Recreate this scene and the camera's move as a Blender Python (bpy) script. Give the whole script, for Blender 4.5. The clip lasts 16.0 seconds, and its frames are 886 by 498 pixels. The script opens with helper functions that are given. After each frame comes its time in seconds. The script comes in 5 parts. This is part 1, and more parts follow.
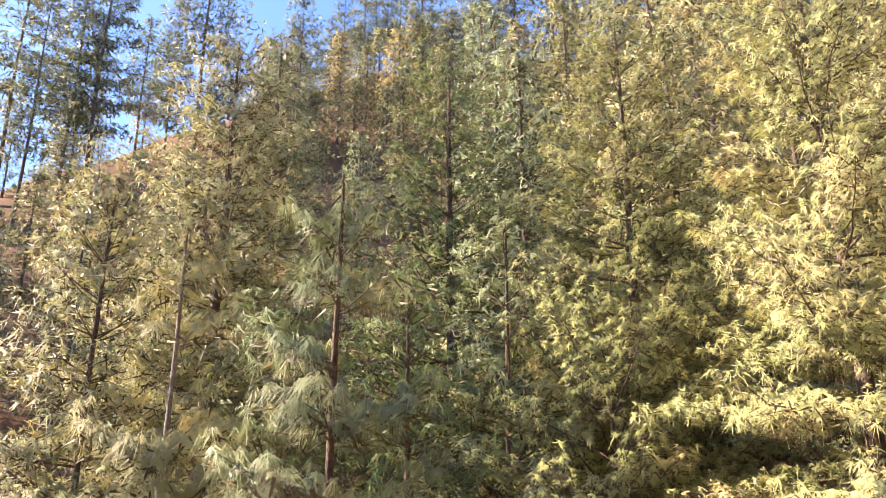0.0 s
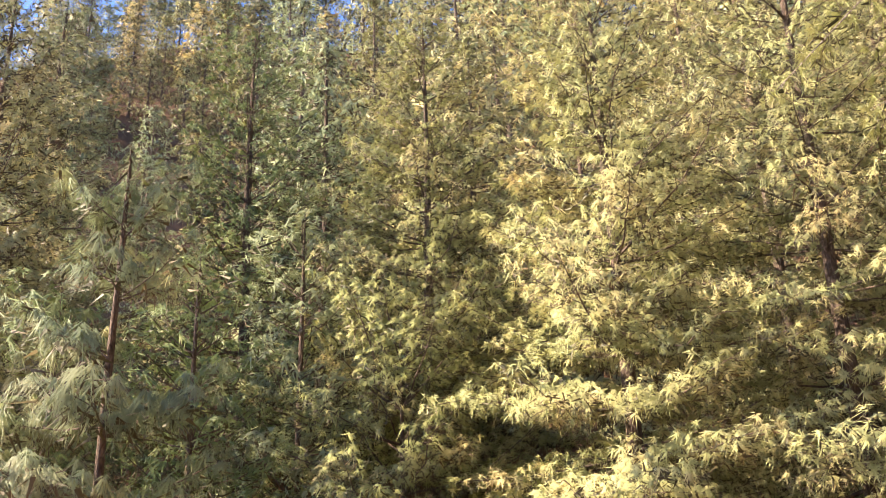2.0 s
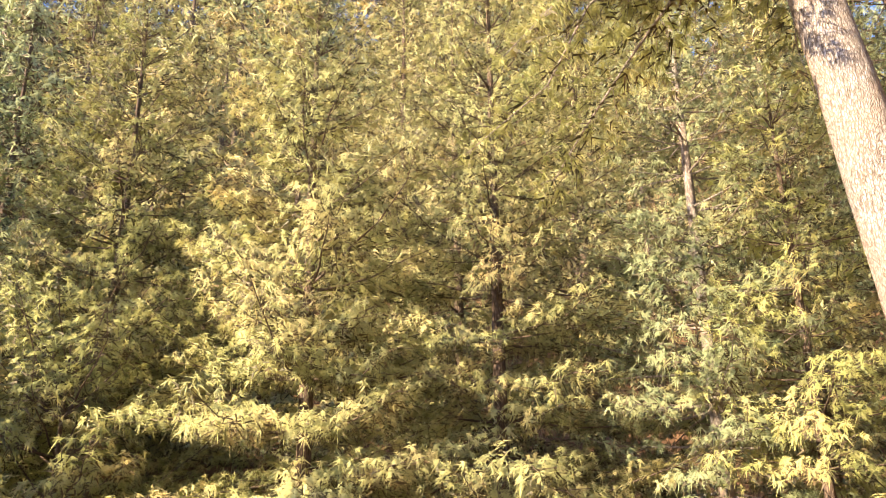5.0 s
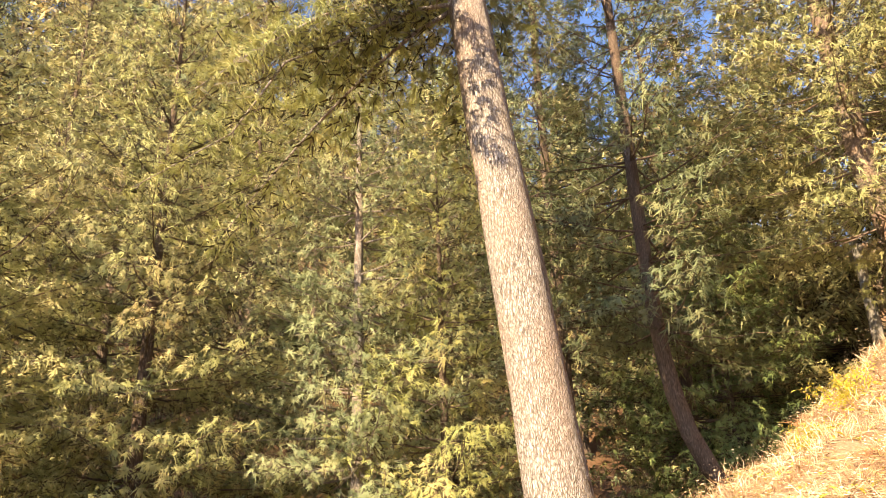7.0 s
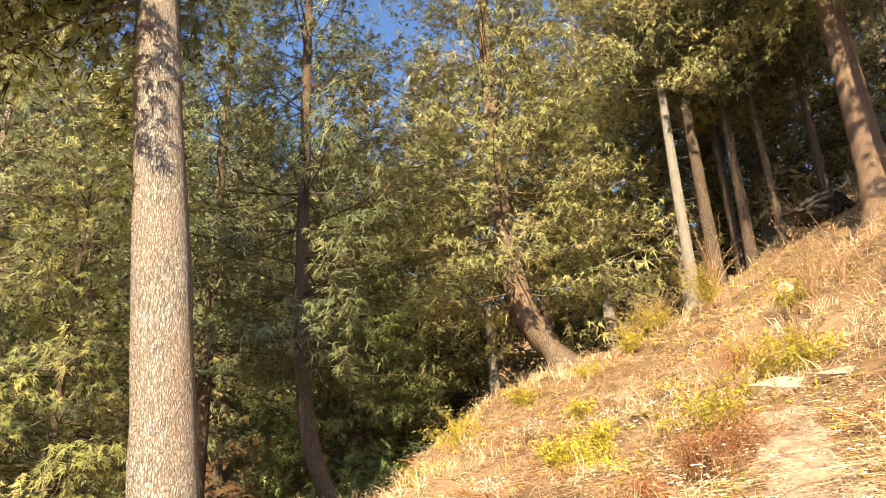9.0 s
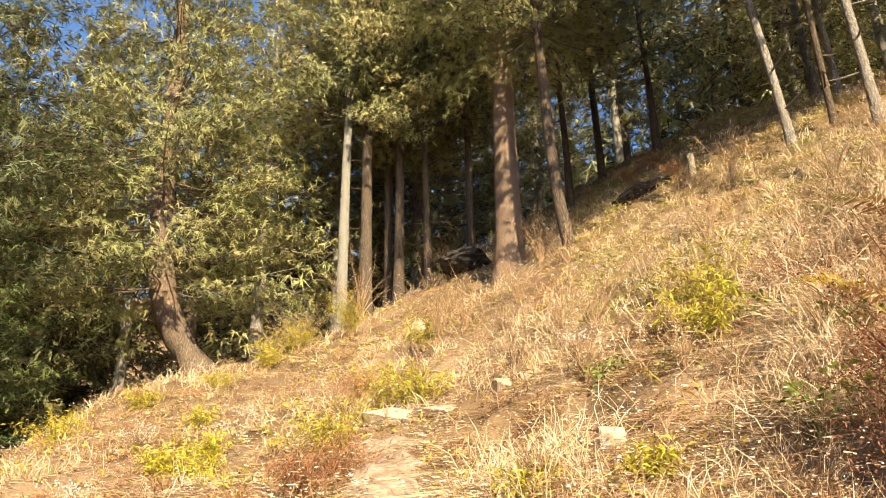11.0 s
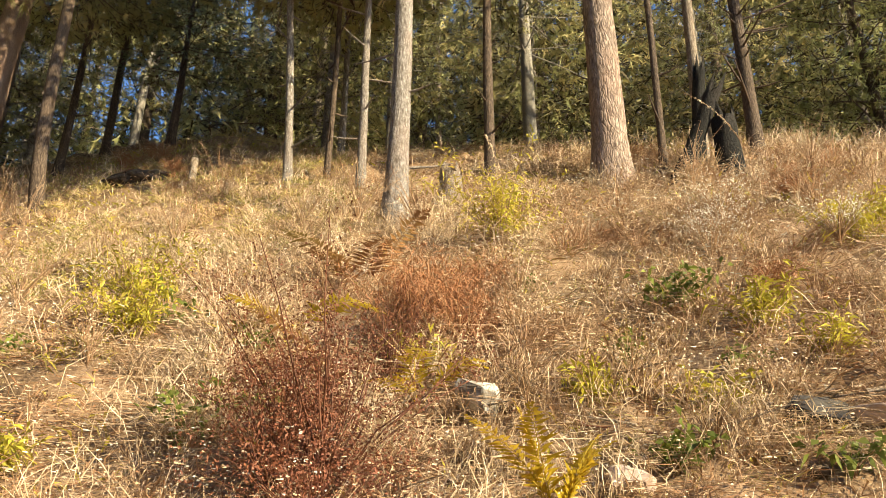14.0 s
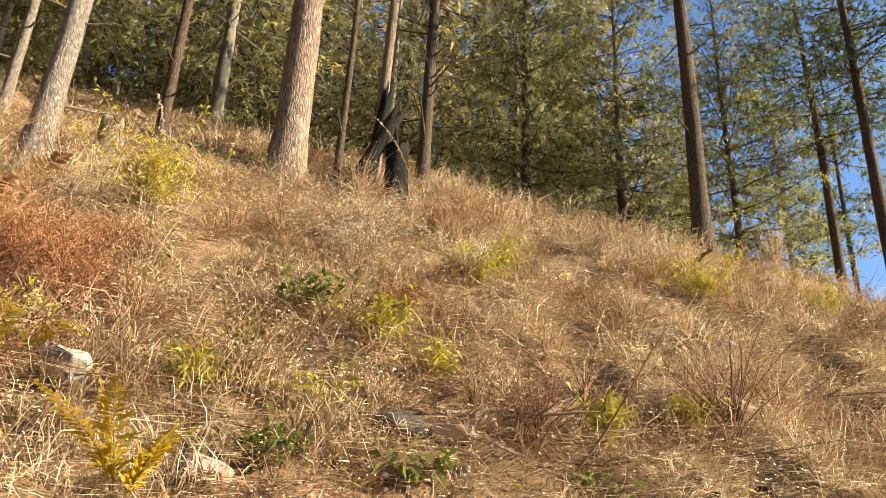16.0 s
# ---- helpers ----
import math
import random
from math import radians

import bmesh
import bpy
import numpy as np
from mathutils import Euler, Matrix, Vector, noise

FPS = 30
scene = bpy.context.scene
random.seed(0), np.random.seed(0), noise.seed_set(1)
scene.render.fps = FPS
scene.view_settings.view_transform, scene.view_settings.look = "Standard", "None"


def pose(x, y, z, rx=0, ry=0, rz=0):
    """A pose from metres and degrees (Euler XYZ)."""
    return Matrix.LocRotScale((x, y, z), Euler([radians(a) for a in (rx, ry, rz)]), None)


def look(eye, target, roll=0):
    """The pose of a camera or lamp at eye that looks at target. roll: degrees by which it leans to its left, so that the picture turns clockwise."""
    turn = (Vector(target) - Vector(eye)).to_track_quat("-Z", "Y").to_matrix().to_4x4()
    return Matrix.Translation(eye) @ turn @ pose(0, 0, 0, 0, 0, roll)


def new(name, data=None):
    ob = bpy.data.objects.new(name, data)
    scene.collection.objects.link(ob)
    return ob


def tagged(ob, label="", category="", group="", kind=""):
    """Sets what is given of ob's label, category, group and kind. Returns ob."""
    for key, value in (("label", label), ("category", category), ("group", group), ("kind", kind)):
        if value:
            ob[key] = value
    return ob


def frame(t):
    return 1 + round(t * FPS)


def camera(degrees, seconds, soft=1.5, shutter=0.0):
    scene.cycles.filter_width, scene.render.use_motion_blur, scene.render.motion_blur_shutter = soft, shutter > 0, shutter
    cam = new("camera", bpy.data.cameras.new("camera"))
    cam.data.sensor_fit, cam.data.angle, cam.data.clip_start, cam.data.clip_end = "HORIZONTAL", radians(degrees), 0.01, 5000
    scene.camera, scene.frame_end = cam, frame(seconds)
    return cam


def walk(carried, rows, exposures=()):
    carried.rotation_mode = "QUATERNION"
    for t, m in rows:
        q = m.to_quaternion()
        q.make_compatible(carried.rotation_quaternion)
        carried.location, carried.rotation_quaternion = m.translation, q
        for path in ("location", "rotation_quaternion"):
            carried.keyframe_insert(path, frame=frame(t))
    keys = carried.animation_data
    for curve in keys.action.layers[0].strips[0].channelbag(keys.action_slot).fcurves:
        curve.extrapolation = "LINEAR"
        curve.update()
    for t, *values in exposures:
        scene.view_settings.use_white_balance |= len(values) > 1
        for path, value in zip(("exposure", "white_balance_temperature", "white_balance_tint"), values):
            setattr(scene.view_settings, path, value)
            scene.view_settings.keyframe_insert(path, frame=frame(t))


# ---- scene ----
cam = camera(59.1, 16.0, soft=0.65)
PATH = [
    (0, (0.333, 0.158, 1.606), (0.248, 2.058, 2.225), 0.0),
    (0.5, (0.335, 0.149, 1.604), (0.373, 2.053, 2.217), -0.5),
    (1, (0.341, 0.154, 1.6), (0.504, 2.054, 2.203), -0.9),
    (1.5, (0.345, 0.176, 1.605), (0.635, 2.063, 2.201), -1.4),
    (2, (0.36, 0.185, 1.608), (0.78, 2.048, 2.2), -1.9),
    (2.5, (0.372, 0.21, 1.61), (0.918, 2.042, 2.199), -2.3),
    (3, (0.363, 0.179, 1.598), (1.025, 1.972, 2.186), -2.7),
    (3.2, (0.375, 0.186, 1.615), (1.08, 1.963, 2.201), -2.8),
    (5.3, (0.488, -0.189, 1.657), (1.636, 1.316, 2.303), -0.9),
    (5.5, (0.491, -0.166, 1.645), (1.691, 1.286, 2.317), -1.1),
    (6, (0.51, -0.134, 1.635), (1.846, 1.174, 2.346), -1.4),
    (6.5, (0.535, -0.125, 1.655), (2.018, 1.008, 2.375), -1.7),
    (7, (0.574, -0.148, 1.675), (2.179, 0.794, 2.409), -2.0),
    (7.5, (0.578, -0.203, 1.665), (2.276, 0.545, 2.414), -2.1),
    (8, (0.573, -0.216, 1.673), (2.343, 0.329, 2.427), -2.3),
    (8.5, (0.599, -0.288, 1.675), (2.414, 0.065, 2.438), -2.3),
    (9, (0.602, -0.35, 1.669), (2.442, -0.193, 2.438), -2.3),
    (9.5, (0.603, -0.388, 1.673), (2.448, -0.422, 2.445), -2.3),
    (9.7, (0.605, -0.411, 1.678), (2.445, -0.542, 2.449), -2.2),
    (11.8, (0.638, -0.633, 1.682), (2.23, -1.551, 2.47), -0.9),
    (12, (0.638, -0.667, 1.679), (2.193, -1.645, 2.47), -0.9),
    (12.5, (0.613, -0.789, 1.665), (2.062, -1.918, 2.457), -0.5),
    (13, (0.579, -0.911, 1.657), (1.888, -2.198, 2.451), -0.2),
    (13.5, (0.55, -0.961, 1.669), (1.683, -2.405, 2.463), 0.3),
    (14, (0.525, -0.961, 1.678), (1.458, -2.542, 2.47), 0.6),
    (14.5, (0.504, -0.975, 1.678), (1.227, -2.661, 2.473), 1.1),
    (15, (0.478, -1.002, 1.678), (0.993, -2.76, 2.481), 1.7),
    (15.5, (0.451, -1.054, 1.675), (0.772, -2.855, 2.483), 2.1),
    (16, (0.389, -1.056, 1.67), (0.528, -2.88, 2.479), 2.8),
]
walk(cam, [(t, look(eye, target, roll)) for t, eye, target, roll in PATH],
     exposures=[(0.0, 2.4, 6550, 21), (2.0, 2.32, 6550, 20), (3.0, 2.4, 6650, 20), (6.0, 2.25, 7700, 17), (8.0, 1.75, 7900, 13), (9.5, 1.62, 7400, 7), (12.0, 1.54, 7250, 3), (14.5, 1.48, 7250, 3), (16.0, 1.46, 7300, 4)])

# ---- light ----
SUN_AZ, SUN_EL = 85.0, 26.0          # degrees left of straight ahead at the start, degrees up
world = bpy.data.worlds.new("sky")
scene.world = world
world.use_nodes = True
wn = world.node_tree
sky = wn.nodes.new("ShaderNodeTexSky")
sky.sky_type = "NISHITA"
sky.sun_disc = False
sky.sun_elevation = radians(SUN_EL)
sky.sun_rotation = radians(-SUN_AZ)
sky.altitude = 2800
sky.air_density, sky.dust_density, sky.ozone_density = 1.0, 6.0, 6.0
wn.links.new(sky.outputs[0], wn.nodes["Background"].inputs[0])
wn.nodes["Background"].inputs[1].default_value = 0.12
sun = new("sun", bpy.data.lights.new("sun", "SUN"))
sun.data.energy, sun.data.angle, sun.data.color = 5.0, radians(0.5), (1.0, 0.85, 0.60)
sa, se = radians(SUN_AZ), radians(SUN_EL)
sun.matrix_world = look((0, 0, 60), Vector((0, 0, 60)) - Vector((-math.sin(sa) * math.cos(se), math.cos(sa) * math.cos(se), math.sin(se))))


# ---- materials ----
def material(name):
    m = bpy.data.materials.new(name)
    m.use_nodes = True
    n = m.node_tree
    n.nodes.clear()
    out = n.nodes.new("ShaderNodeOutputMaterial")
    return m, n, out


def node(n, kind, **inputs):
    o = n.nodes.new(kind)
    for k, v in inputs.items():
        o.inputs[k.replace("_", " ")].default_value = v
    return o


def ramp(n, fac, *stops):
    r = n.nodes.new("ShaderNodeValToRGB")
    e = r.color_ramp.elements
    while len(e) < len(stops):
        e.new(0.5)
    for i, (p, c) in enumerate(stops):
        e[i].position, e[i].color = p, (*c, 1)
    n.links.new(fac, r.inputs[0])
    return r.outputs[0]


def mixed(n, fac, a, b, how="MIX"):
    m = n.nodes.new("ShaderNodeMix")
    m.data_type, m.blend_type = "RGBA", how
    for sock, v in ((m.inputs[0], fac), (m.inputs[6], a), (m.inputs[7], b)):
        if isinstance(v, (int, float)):
            sock.default_value = v
        elif isinstance(v, tuple):
            sock.default_value = (*v, 1)
        else:
            n.links.new(v, sock)
    return m.outputs[2]


def noise_tex(n, coords, scale, detail=3.0, stretch=None):
    t = node(n, "ShaderNodeTexNoise", Scale=scale, Detail=detail)
    if stretch:
        mp = n.nodes.new("ShaderNodeMapping")
        mp.inputs["Scale"].default_value = stretch
        n.links.new(coords, mp.inputs[0])
        coords = mp.outputs[0]
    n.links.new(coords, t.inputs["Vector"])
    return t.outputs["Fac"]


def leafy(name, dark, light, dry, dry_amount=0.25, through_light=0.24, by_blade=0.35, soft_scale=5.0):
    """Needles, blades and leaves: colour by tuft and by blade, with light passing through."""
    m, n, out = material(name)
    co = n.nodes.new("ShaderNodeTexCoord").outputs["Object"]
    geo = n.nodes.new("ShaderNodeNewGeometry")
    tuft = ramp(n, noise_tex(n, co, soft_scale, 2.0), (0.25, (0, 0, 0)), (0.75, (1, 1, 1)))
    base = mixed(n, mixed(n, by_blade, tuft, geo.outputs["Random Per Island"]), dark, light)
    clump = noise_tex(n, co, 1.1, 2.0)
    dryf = ramp(n, clump, (0.62 - dry_amount, (0, 0, 0)), (0.80 - dry_amount * 0.6, (1, 1, 1)))
    col = mixed(n, dryf, base, dry)
    info = n.nodes.new("ShaderNodeObjectInfo")
    hsv = n.nodes.new("ShaderNodeHueSaturation")
    mr = node(n, "ShaderNodeMapRange", To_Min=0.8, To_Max=1.2)
    n.links.new(info.outputs["Random"], mr.inputs["Value"])
    n.links.new(mr.outputs[0], hsv.inputs["Value"])
    n.links.new(col, hsv.inputs["Color"])
    d = node(n, "ShaderNodeBsdfPrincipled", Roughness=0.55)
    d.inputs["Specular IOR Level"].default_value = 0.25
    tr = n.nodes.new("ShaderNodeBsdfTranslucent")
    n.links.new(hsv.outputs[0], d.inputs["Base Color"])
    n.links.new(hsv.outputs[0], tr.inputs["Color"])
    mx = n.nodes.new("ShaderNodeMixShader")
    mx.inputs[0].default_value = through_light
    n.links.new(d.outputs[0], mx.inputs[1])
    n.links.new(tr.outputs[0], mx.inputs[2])
    n.links.new(mx.outputs[0], out.inputs[0])
    return m


def bark(name, plate, groove, blush, scale=1.0, squat=0.20):
    """Bark in upright plates: pale scales, dark furrows, rusty patches."""
    m, n, out = material(name)
    co = n.nodes.new("ShaderNodeTexCoord").outputs["Object"]
    fine = noise_tex(n, co, 48 * scale, 5.0, (1, 1, 0.25))
    big = noise_tex(n, co, 2.2 * scale, 4.0, (1, 1, 0.4))
    vo = node(n, "ShaderNodeTexVoronoi", Scale=44 * scale)
    vo.feature = "DISTANCE_TO_EDGE"
    mp = n.nodes.new("ShaderNodeMapping")
    mp.inputs["Scale"].default_value = (1, 1, squat)
    wob = mixed(n, 0.06, co, fine, "ADD")
    n.links.new(wob, mp.inputs[0])
    n.links.new(mp.outputs[0], vo.inputs["Vector"])
    crack = ramp(n, vo.outputs["Distance"], (0.0, (0.35, 0.35, 0.35)), (0.17, (1, 1, 1)))
    col = mixed(n, ramp(n, fine, (0.3, (0, 0, 0)), (0.7, (1, 1, 1))), groove, plate)
    col = mixed(n, ramp(n, big, (0.45, (0, 0, 0)), (0.7, (1, 1, 1))), col, blush)
    col = mixed(n, crack, groove, col)
    p = node(n, "ShaderNodeBsdfPrincipled", Roughness=0.88)
    p.inputs["Specular IOR Level"].default_value = 0.2
    n.links.new(col, p.inputs["Base Color"])
    b = node(n, "ShaderNodeBump", Strength=1.0, Distance=0.03)
    n.links.new(mixed(n, 0.5, crack, fine), b.inputs["Height"])
    n.links.new(b.outputs[0], p.inputs["Normal"])
    n.links.new(p.outputs[0], out.inputs[0])
    return m


NEEDLES = {
    "yellow": leafy("needles_yellow_green", (0.205, 0.225, 0.076), (0.425, 0.430, 0.172), (0.440, 0.375, 0.175), 0.12, by_blade=0.10, soft_scale=1.6),
    "yolive": leafy("needles_yellow_olive", (0.205, 0.220, 0.088), (0.430, 0.428, 0.198), (0.440, 0.372, 0.185), 0.14, by_blade=0.10, soft_scale=1.6),
    "olive": leafy("needles_olive", (0.195, 0.212, 0.096), (0.415, 0.412, 0.208), (0.480, 0.408, 0.199), 0.18, by_blade=0.10, soft_scale=1.6),
    "blue": leafy("needles_blue_green", (0.166, 0.217, 0.114), (0.402, 0.442, 0.244), (0.402, 0.391, 0.193), 0.10, by_blade=0.10, soft_scale=1.6),
    # darker copies: own dark green, plus shade painted on for pines standing in shadow
    "shade": leafy("needles_shaded_grey_green", (0.090, 0.122, 0.064), (0.262, 0.292, 0.156), (0.300, 0.285, 0.140), 0.12, by_blade=0.10, soft_scale=1.6),
    "dark": leafy("needles_dark_green_shaded", (0.087, 0.130, 0.047), (0.218, 0.269, 0.103), (0.278, 0.269, 0.097), 0.10, by_blade=0.10, soft_scale=1.6),
    "rusty": leafy("needles_straw_tips", (0.235, 0.225, 0.088), (0.453, 0.399, 0.185), (0.453, 0.355, 0.171), 0.24, by_blade=0.10, soft_scale=1.6),
}
# near-black brown: shade inside the crown put into the needle colour
INNER_SHADE = leafy("needles_old_inner_shade", (0.030, 0.030, 0.014), (0.080, 0.072, 0.032), (0.090, 0.062, 0.030), 0.2, 0.1)
BARK_PALE = bark("bark_pale_grey", (0.44, 0.405, 0.38), (0.12, 0.095, 0.08), (0.33, 0.25, 0.21), 0.9, 0.38)
BARK_SCALY = bark("bark_scaly_brown", (0.42, 0.33, 0.275), (0.12, 0.085, 0.07), (0.32, 0.21, 0.165), 0.55)
BARK_RED = bark("bark_red_brown", (0.33, 0.25, 0.195), (0.085, 0.06, 0.045), (0.27, 0.18, 0.13))
BARK_DARK = bark("bark_dark_brown", (0.20, 0.15, 0.115), (0.05, 0.035, 0.03), (0.16, 0.11, 0.08))
BARK_TAN = bark("bark_smooth_tan", (0.39, 0.28, 0.215), (0.19, 0.125, 0.09), (0.32, 0.205, 0.15), 1.6)
BARK_SMOOTH = bark("bark_smooth_grey", (0.43, 0.41, 0.38), (0.26, 0.235, 0.21), (0.36, 0.32, 0.28), 2.0)
CONE = bark("cone_scales", (0.30, 0.15, 0.075), (0.10, 0.05, 0.03), (0.24, 0.12, 0.06), 3.0)
BARK_BURNT = bark("wood_burnt", (0.03, 0.028, 0.026), (0.008, 0.008, 0.008), (0.05, 0.04, 0.035))


def soil():
    m, n, out = material("ground_dry_grass_soil")
    co = n.nodes.new("ShaderNodeTexCoord").outputs["Object"]
    big = noise_tex(n, co, 0.35, 4.0)
    mid = noise_tex(n, co, 2.4, 5.0)
    fine = noise_tex(n, co, 30.0, 6.0)
    straw = mixed(n, ramp(n, mid, (0.3, (0, 0, 0)), (0.7, (1, 1, 1))), (0.085, 0.057, 0.034), (0.25, 0.165, 0.098))
    earth = mixed(n, fine, (0.17, 0.105, 0.065), (0.40, 0.28, 0.19))
    col = mixed(n, ramp(n, big, (0.42, (0, 0, 0)), (0.62, (1, 1, 1))), straw, earth)
    sep = n.nodes.new("ShaderNodeSeparateXYZ")
    n.links.new(co, sep.inputs[0])
    duff = mixed(n, fine, (0.06, 0.035, 0.022), (0.18, 0.10, 0.06))
    wob = node(n, "ShaderNodeMath")
    wob.operation = "MULTIPLY_ADD"
    n.links.new(big, wob.inputs[0])
    wob.inputs[1].default_value = 6.0
    off = node(n, "ShaderNodeMath")
    off.operation = "ADD"
    n.links.new(sep.outputs["Y"], off.inputs[0])
    off.inputs[1].default_value = -7.0
    n.links.new(off.outputs[0], wob.inputs[2])
    col = mixed(n, ramp(n, wob.outputs[0], (0.0, (0, 0, 0)), (1.0, (1, 1, 1))), col, duff)
    col = mixed(n, ramp(n, fine, (0.35, (0, 0, 0)), (0.65, (1, 1, 1))), mixed(n, 0.5, col, (0.16, 0.10, 0.06)), col)
    p = node(n, "ShaderNodeBsdfPrincipled", Roughness=0.95)
    p.inputs["Specular IOR Level"].default_value = 0.1
    n.links.new(col, p.inputs["Base Color"])
    b = node(n, "ShaderNodeBump", Strength=0.6, Distance=0.05)
    n.links.new(mixed(n, 0.5, mid, fine), b.inputs["Height"])
    n.links.new(b.outputs[0], p.inputs["Normal"])
    n.links.new(p.outputs[0], out.inputs[0])
    return m


SOIL = soil()


# ---- ground ----
def ease(a, b, v):
    v = min(1.0, max(0.0, (v - a) / (b - a)))
    return v * v * (3 - 2 * v)


def soft_max(a, b, k):
    h = min(1.0, max(0.0, 0.5 + 0.5 * (a - b) / k))
    return b + (a - b) * h + k * h * (1 - h)


def knee(v, at, first, second, width=3.0):
    """Slope `first` up to `at`, then `second`, with a rounded bend."""
    u = (v - at) / width
    return first * v + (second - first) * width * (math.log1p(math.exp(u)) if u < 30 else u)


def land(x, y):
    """Height of the ground, without its small bumps."""
    q = -y
    east = knee(x, 20.0, 0.27, -0.28, 1.2) + 0.08 * min(9.0, max(0.0, x - 11))
    if q > 0:
        qq = min(q, 14.0)
        south = knee(qq, 3.3, 0.25, 0.70, 0.4) - knee(0, 3.3, 0.25, 0.70, 0.4) + 0.15 * (q - qq)
    else:
        brink, fall = 3.8 - 0.5 * max(0.0, x - 8), 0.75 + 0.15 * ease(7.0, 9.0, x)
        south = -(knee(y, brink, 0.25, fall, 0.8) - knee(0, brink, 0.25, fall, 0.8))
    near = east + south + 0.5 * math.exp(-((x - 13.5) ** 2 + (y + 12.0) ** 2) / 12) - 0.55 * math.exp(-((x - 15.5) ** 2 + (y + 7.8) ** 2) / 9)
    beyond = soft_max(soft_max(y - 13.0, x - 30.0, 8.0), 0.6 * x + 0.8 * y - 16.0, 6.0)
    top = 58 - 4.5 * (1 - ease(-6, 8, x)) + 1.4 * min(0.0, x + 12) - 0.9 * min(36.0, max(0.0, x - 14 - y))
    far = -8.0 + 0.85 * max(-12.0, beyond)
    far = top - soft_max(top - far, -1.0, 6.0) if far > top - 12 else far
    return soft_max(near, far, 2.5) if q < 20 else near


def hollow(x, y):
    """Small dips between the hummocks of the slope, bare of grass."""
    if x * x + y * y > 600:
        return 0.0
    return max(0.0, noise.noise(Vector((x, y, 7.7)) * 1.6) - 0.18) * ease(5.0, 7.0, math.hypot(x, y))


def bump(x, y):
    v = Vector((x, y, 0))
    r = math.hypot(x, y)
    small = 0.20 * noise.noise(v * 1.1) + 0.15 * noise.noise(v * 3.7) if r < 30 else 0
    small -= 0.8 * hollow(x, y)
    return small * ease(1.0, 3.0, r) + 0.35 * noise.noise(v * 0.22) * ease(6, 20, r)


def ground_z(x, y):
    return land(x, y) + bump(x, y)


def site(bearing, distance):
    """Plan position from a bearing (degrees, positive to the left of straight ahead) and a distance."""
    b = radians(bearing)
    return -math.sin(b) * distance, math.cos(b) * distance


def raw_mesh(name, verts, faces, smooth=False, normals=None):
    """A mesh from vertex and face arrays (faces all of one size); normals: one for each vertex, for soft foliage."""
    me = bpy.data.meshes.new(name)
    verts, faces = np.asarray(verts, dtype=np.float32), np.asarray(faces, dtype=np.int32)
    k = faces.shape[1]
    me.vertices.add(len(verts))
    me.vertices.foreach_set("co", verts.ravel())
    me.loops.add(faces.size)
    me.loops.foreach_set("vertex_index", faces.ravel())
    me.polygons.add(len(faces))
    me.polygons.foreach_set("loop_start", np.arange(0, faces.size, k, dtype=np.int32))
    me.polygons.foreach_set("loop_total", np.full(len(faces), k, dtype=np.int32))
    if smooth or normals is not None:
        me.polygons.foreach_set("use_smooth", np.ones(len(faces), dtype=bool))
    me.update(calc_edges=True)
    if normals is not None:
        at = me.attributes.new("custom_normal", "FLOAT_VECTOR", "POINT")
        at.data.foreach_set("vector", np.asarray(normals, dtype=np.float32).ravel())
    return me


def build_ground():
    turns, rings = 300, []
    r = 0.4
    while r < 1800:
        rings.append(r)
        r *= 1.033 if r < 30 else 1.08
    verts = [(0, 0, ground_z(0, 0))]
    for r in rings:
        for i in range(turns):
            a = 2 * math.pi * i / turns
            x, y = r * math.cos(a), r * math.sin(a)
            verts.append((x, y, ground_z(x, y)))
    faces = []
    for j in range(len(rings) - 1):
        for i in range(turns):
            a, b = 1 + j * turns + i, 1 + j * turns + (i + 1) % turns
            faces.append((a, a + turns, b + turns, b))
    for i in range(turns):
        faces.append((0, 1 + i, 1 + (i + 1) % turns, 0))
    me = bpy.data.meshes.new("ground")
    me.from_pydata(verts, [], [f[:3] if f[0] == 0 else f for f in faces])
    me.polygons.foreach_set("use_smooth", np.ones(len(me.polygons), dtype=bool))
    me.materials.append(SOIL)
    return tagged(new("ground", me), "dry brown hillside with straw and bare soil", "ground", kind="structure")


ground = build_ground()


# ---- trees ----
def tubes(paths, radii, sides):
    """Tapered tubes along polylines; paths (n, k, 3), radii (n, k)."""
    paths, radii = np.asarray(paths, float), np.asarray(radii, float)
    n, k, _ = paths.shape
    d = np.gradient(paths, axis=1)
    d /= np.linalg.norm(d, axis=2, keepdims=True) + 1e-9
    ref = np.where(np.abs(d[..., 2:3]) > 0.8, np.array([1.0, 0, 0]), np.array([0, 0, 1.0]))
    u = np.cross(ref, d)
    u /= np.linalg.norm(u, axis=2, keepdims=True) + 1e-9
    v = np.cross(d, u)
    a = np.arange(sides) * 2 * np.pi / sides
    ring = u[:, :, None] * np.cos(a)[:, None] + v[:, :, None] * np.sin(a)[:, None]
    verts = (paths[:, :, None] + ring * radii[:, :, None, None]).reshape(-1, 3)
    i = np.arange(n)[:, None, None] * k * sides
    j = np.arange(k - 1)[None, :, None] * sides
    s = np.arange(sides)[None, None, :]
    s2 = (s + 1) % sides
    q = np.stack([i + j + s, i + j + s2, i + j + sides + s2, i + j + sides + s], axis=-1).reshape(-1, 4)
    return verts, q


def unit(v):
    return v / (np.linalg.norm(v, axis=-1, keepdims=True) + 1e-9)


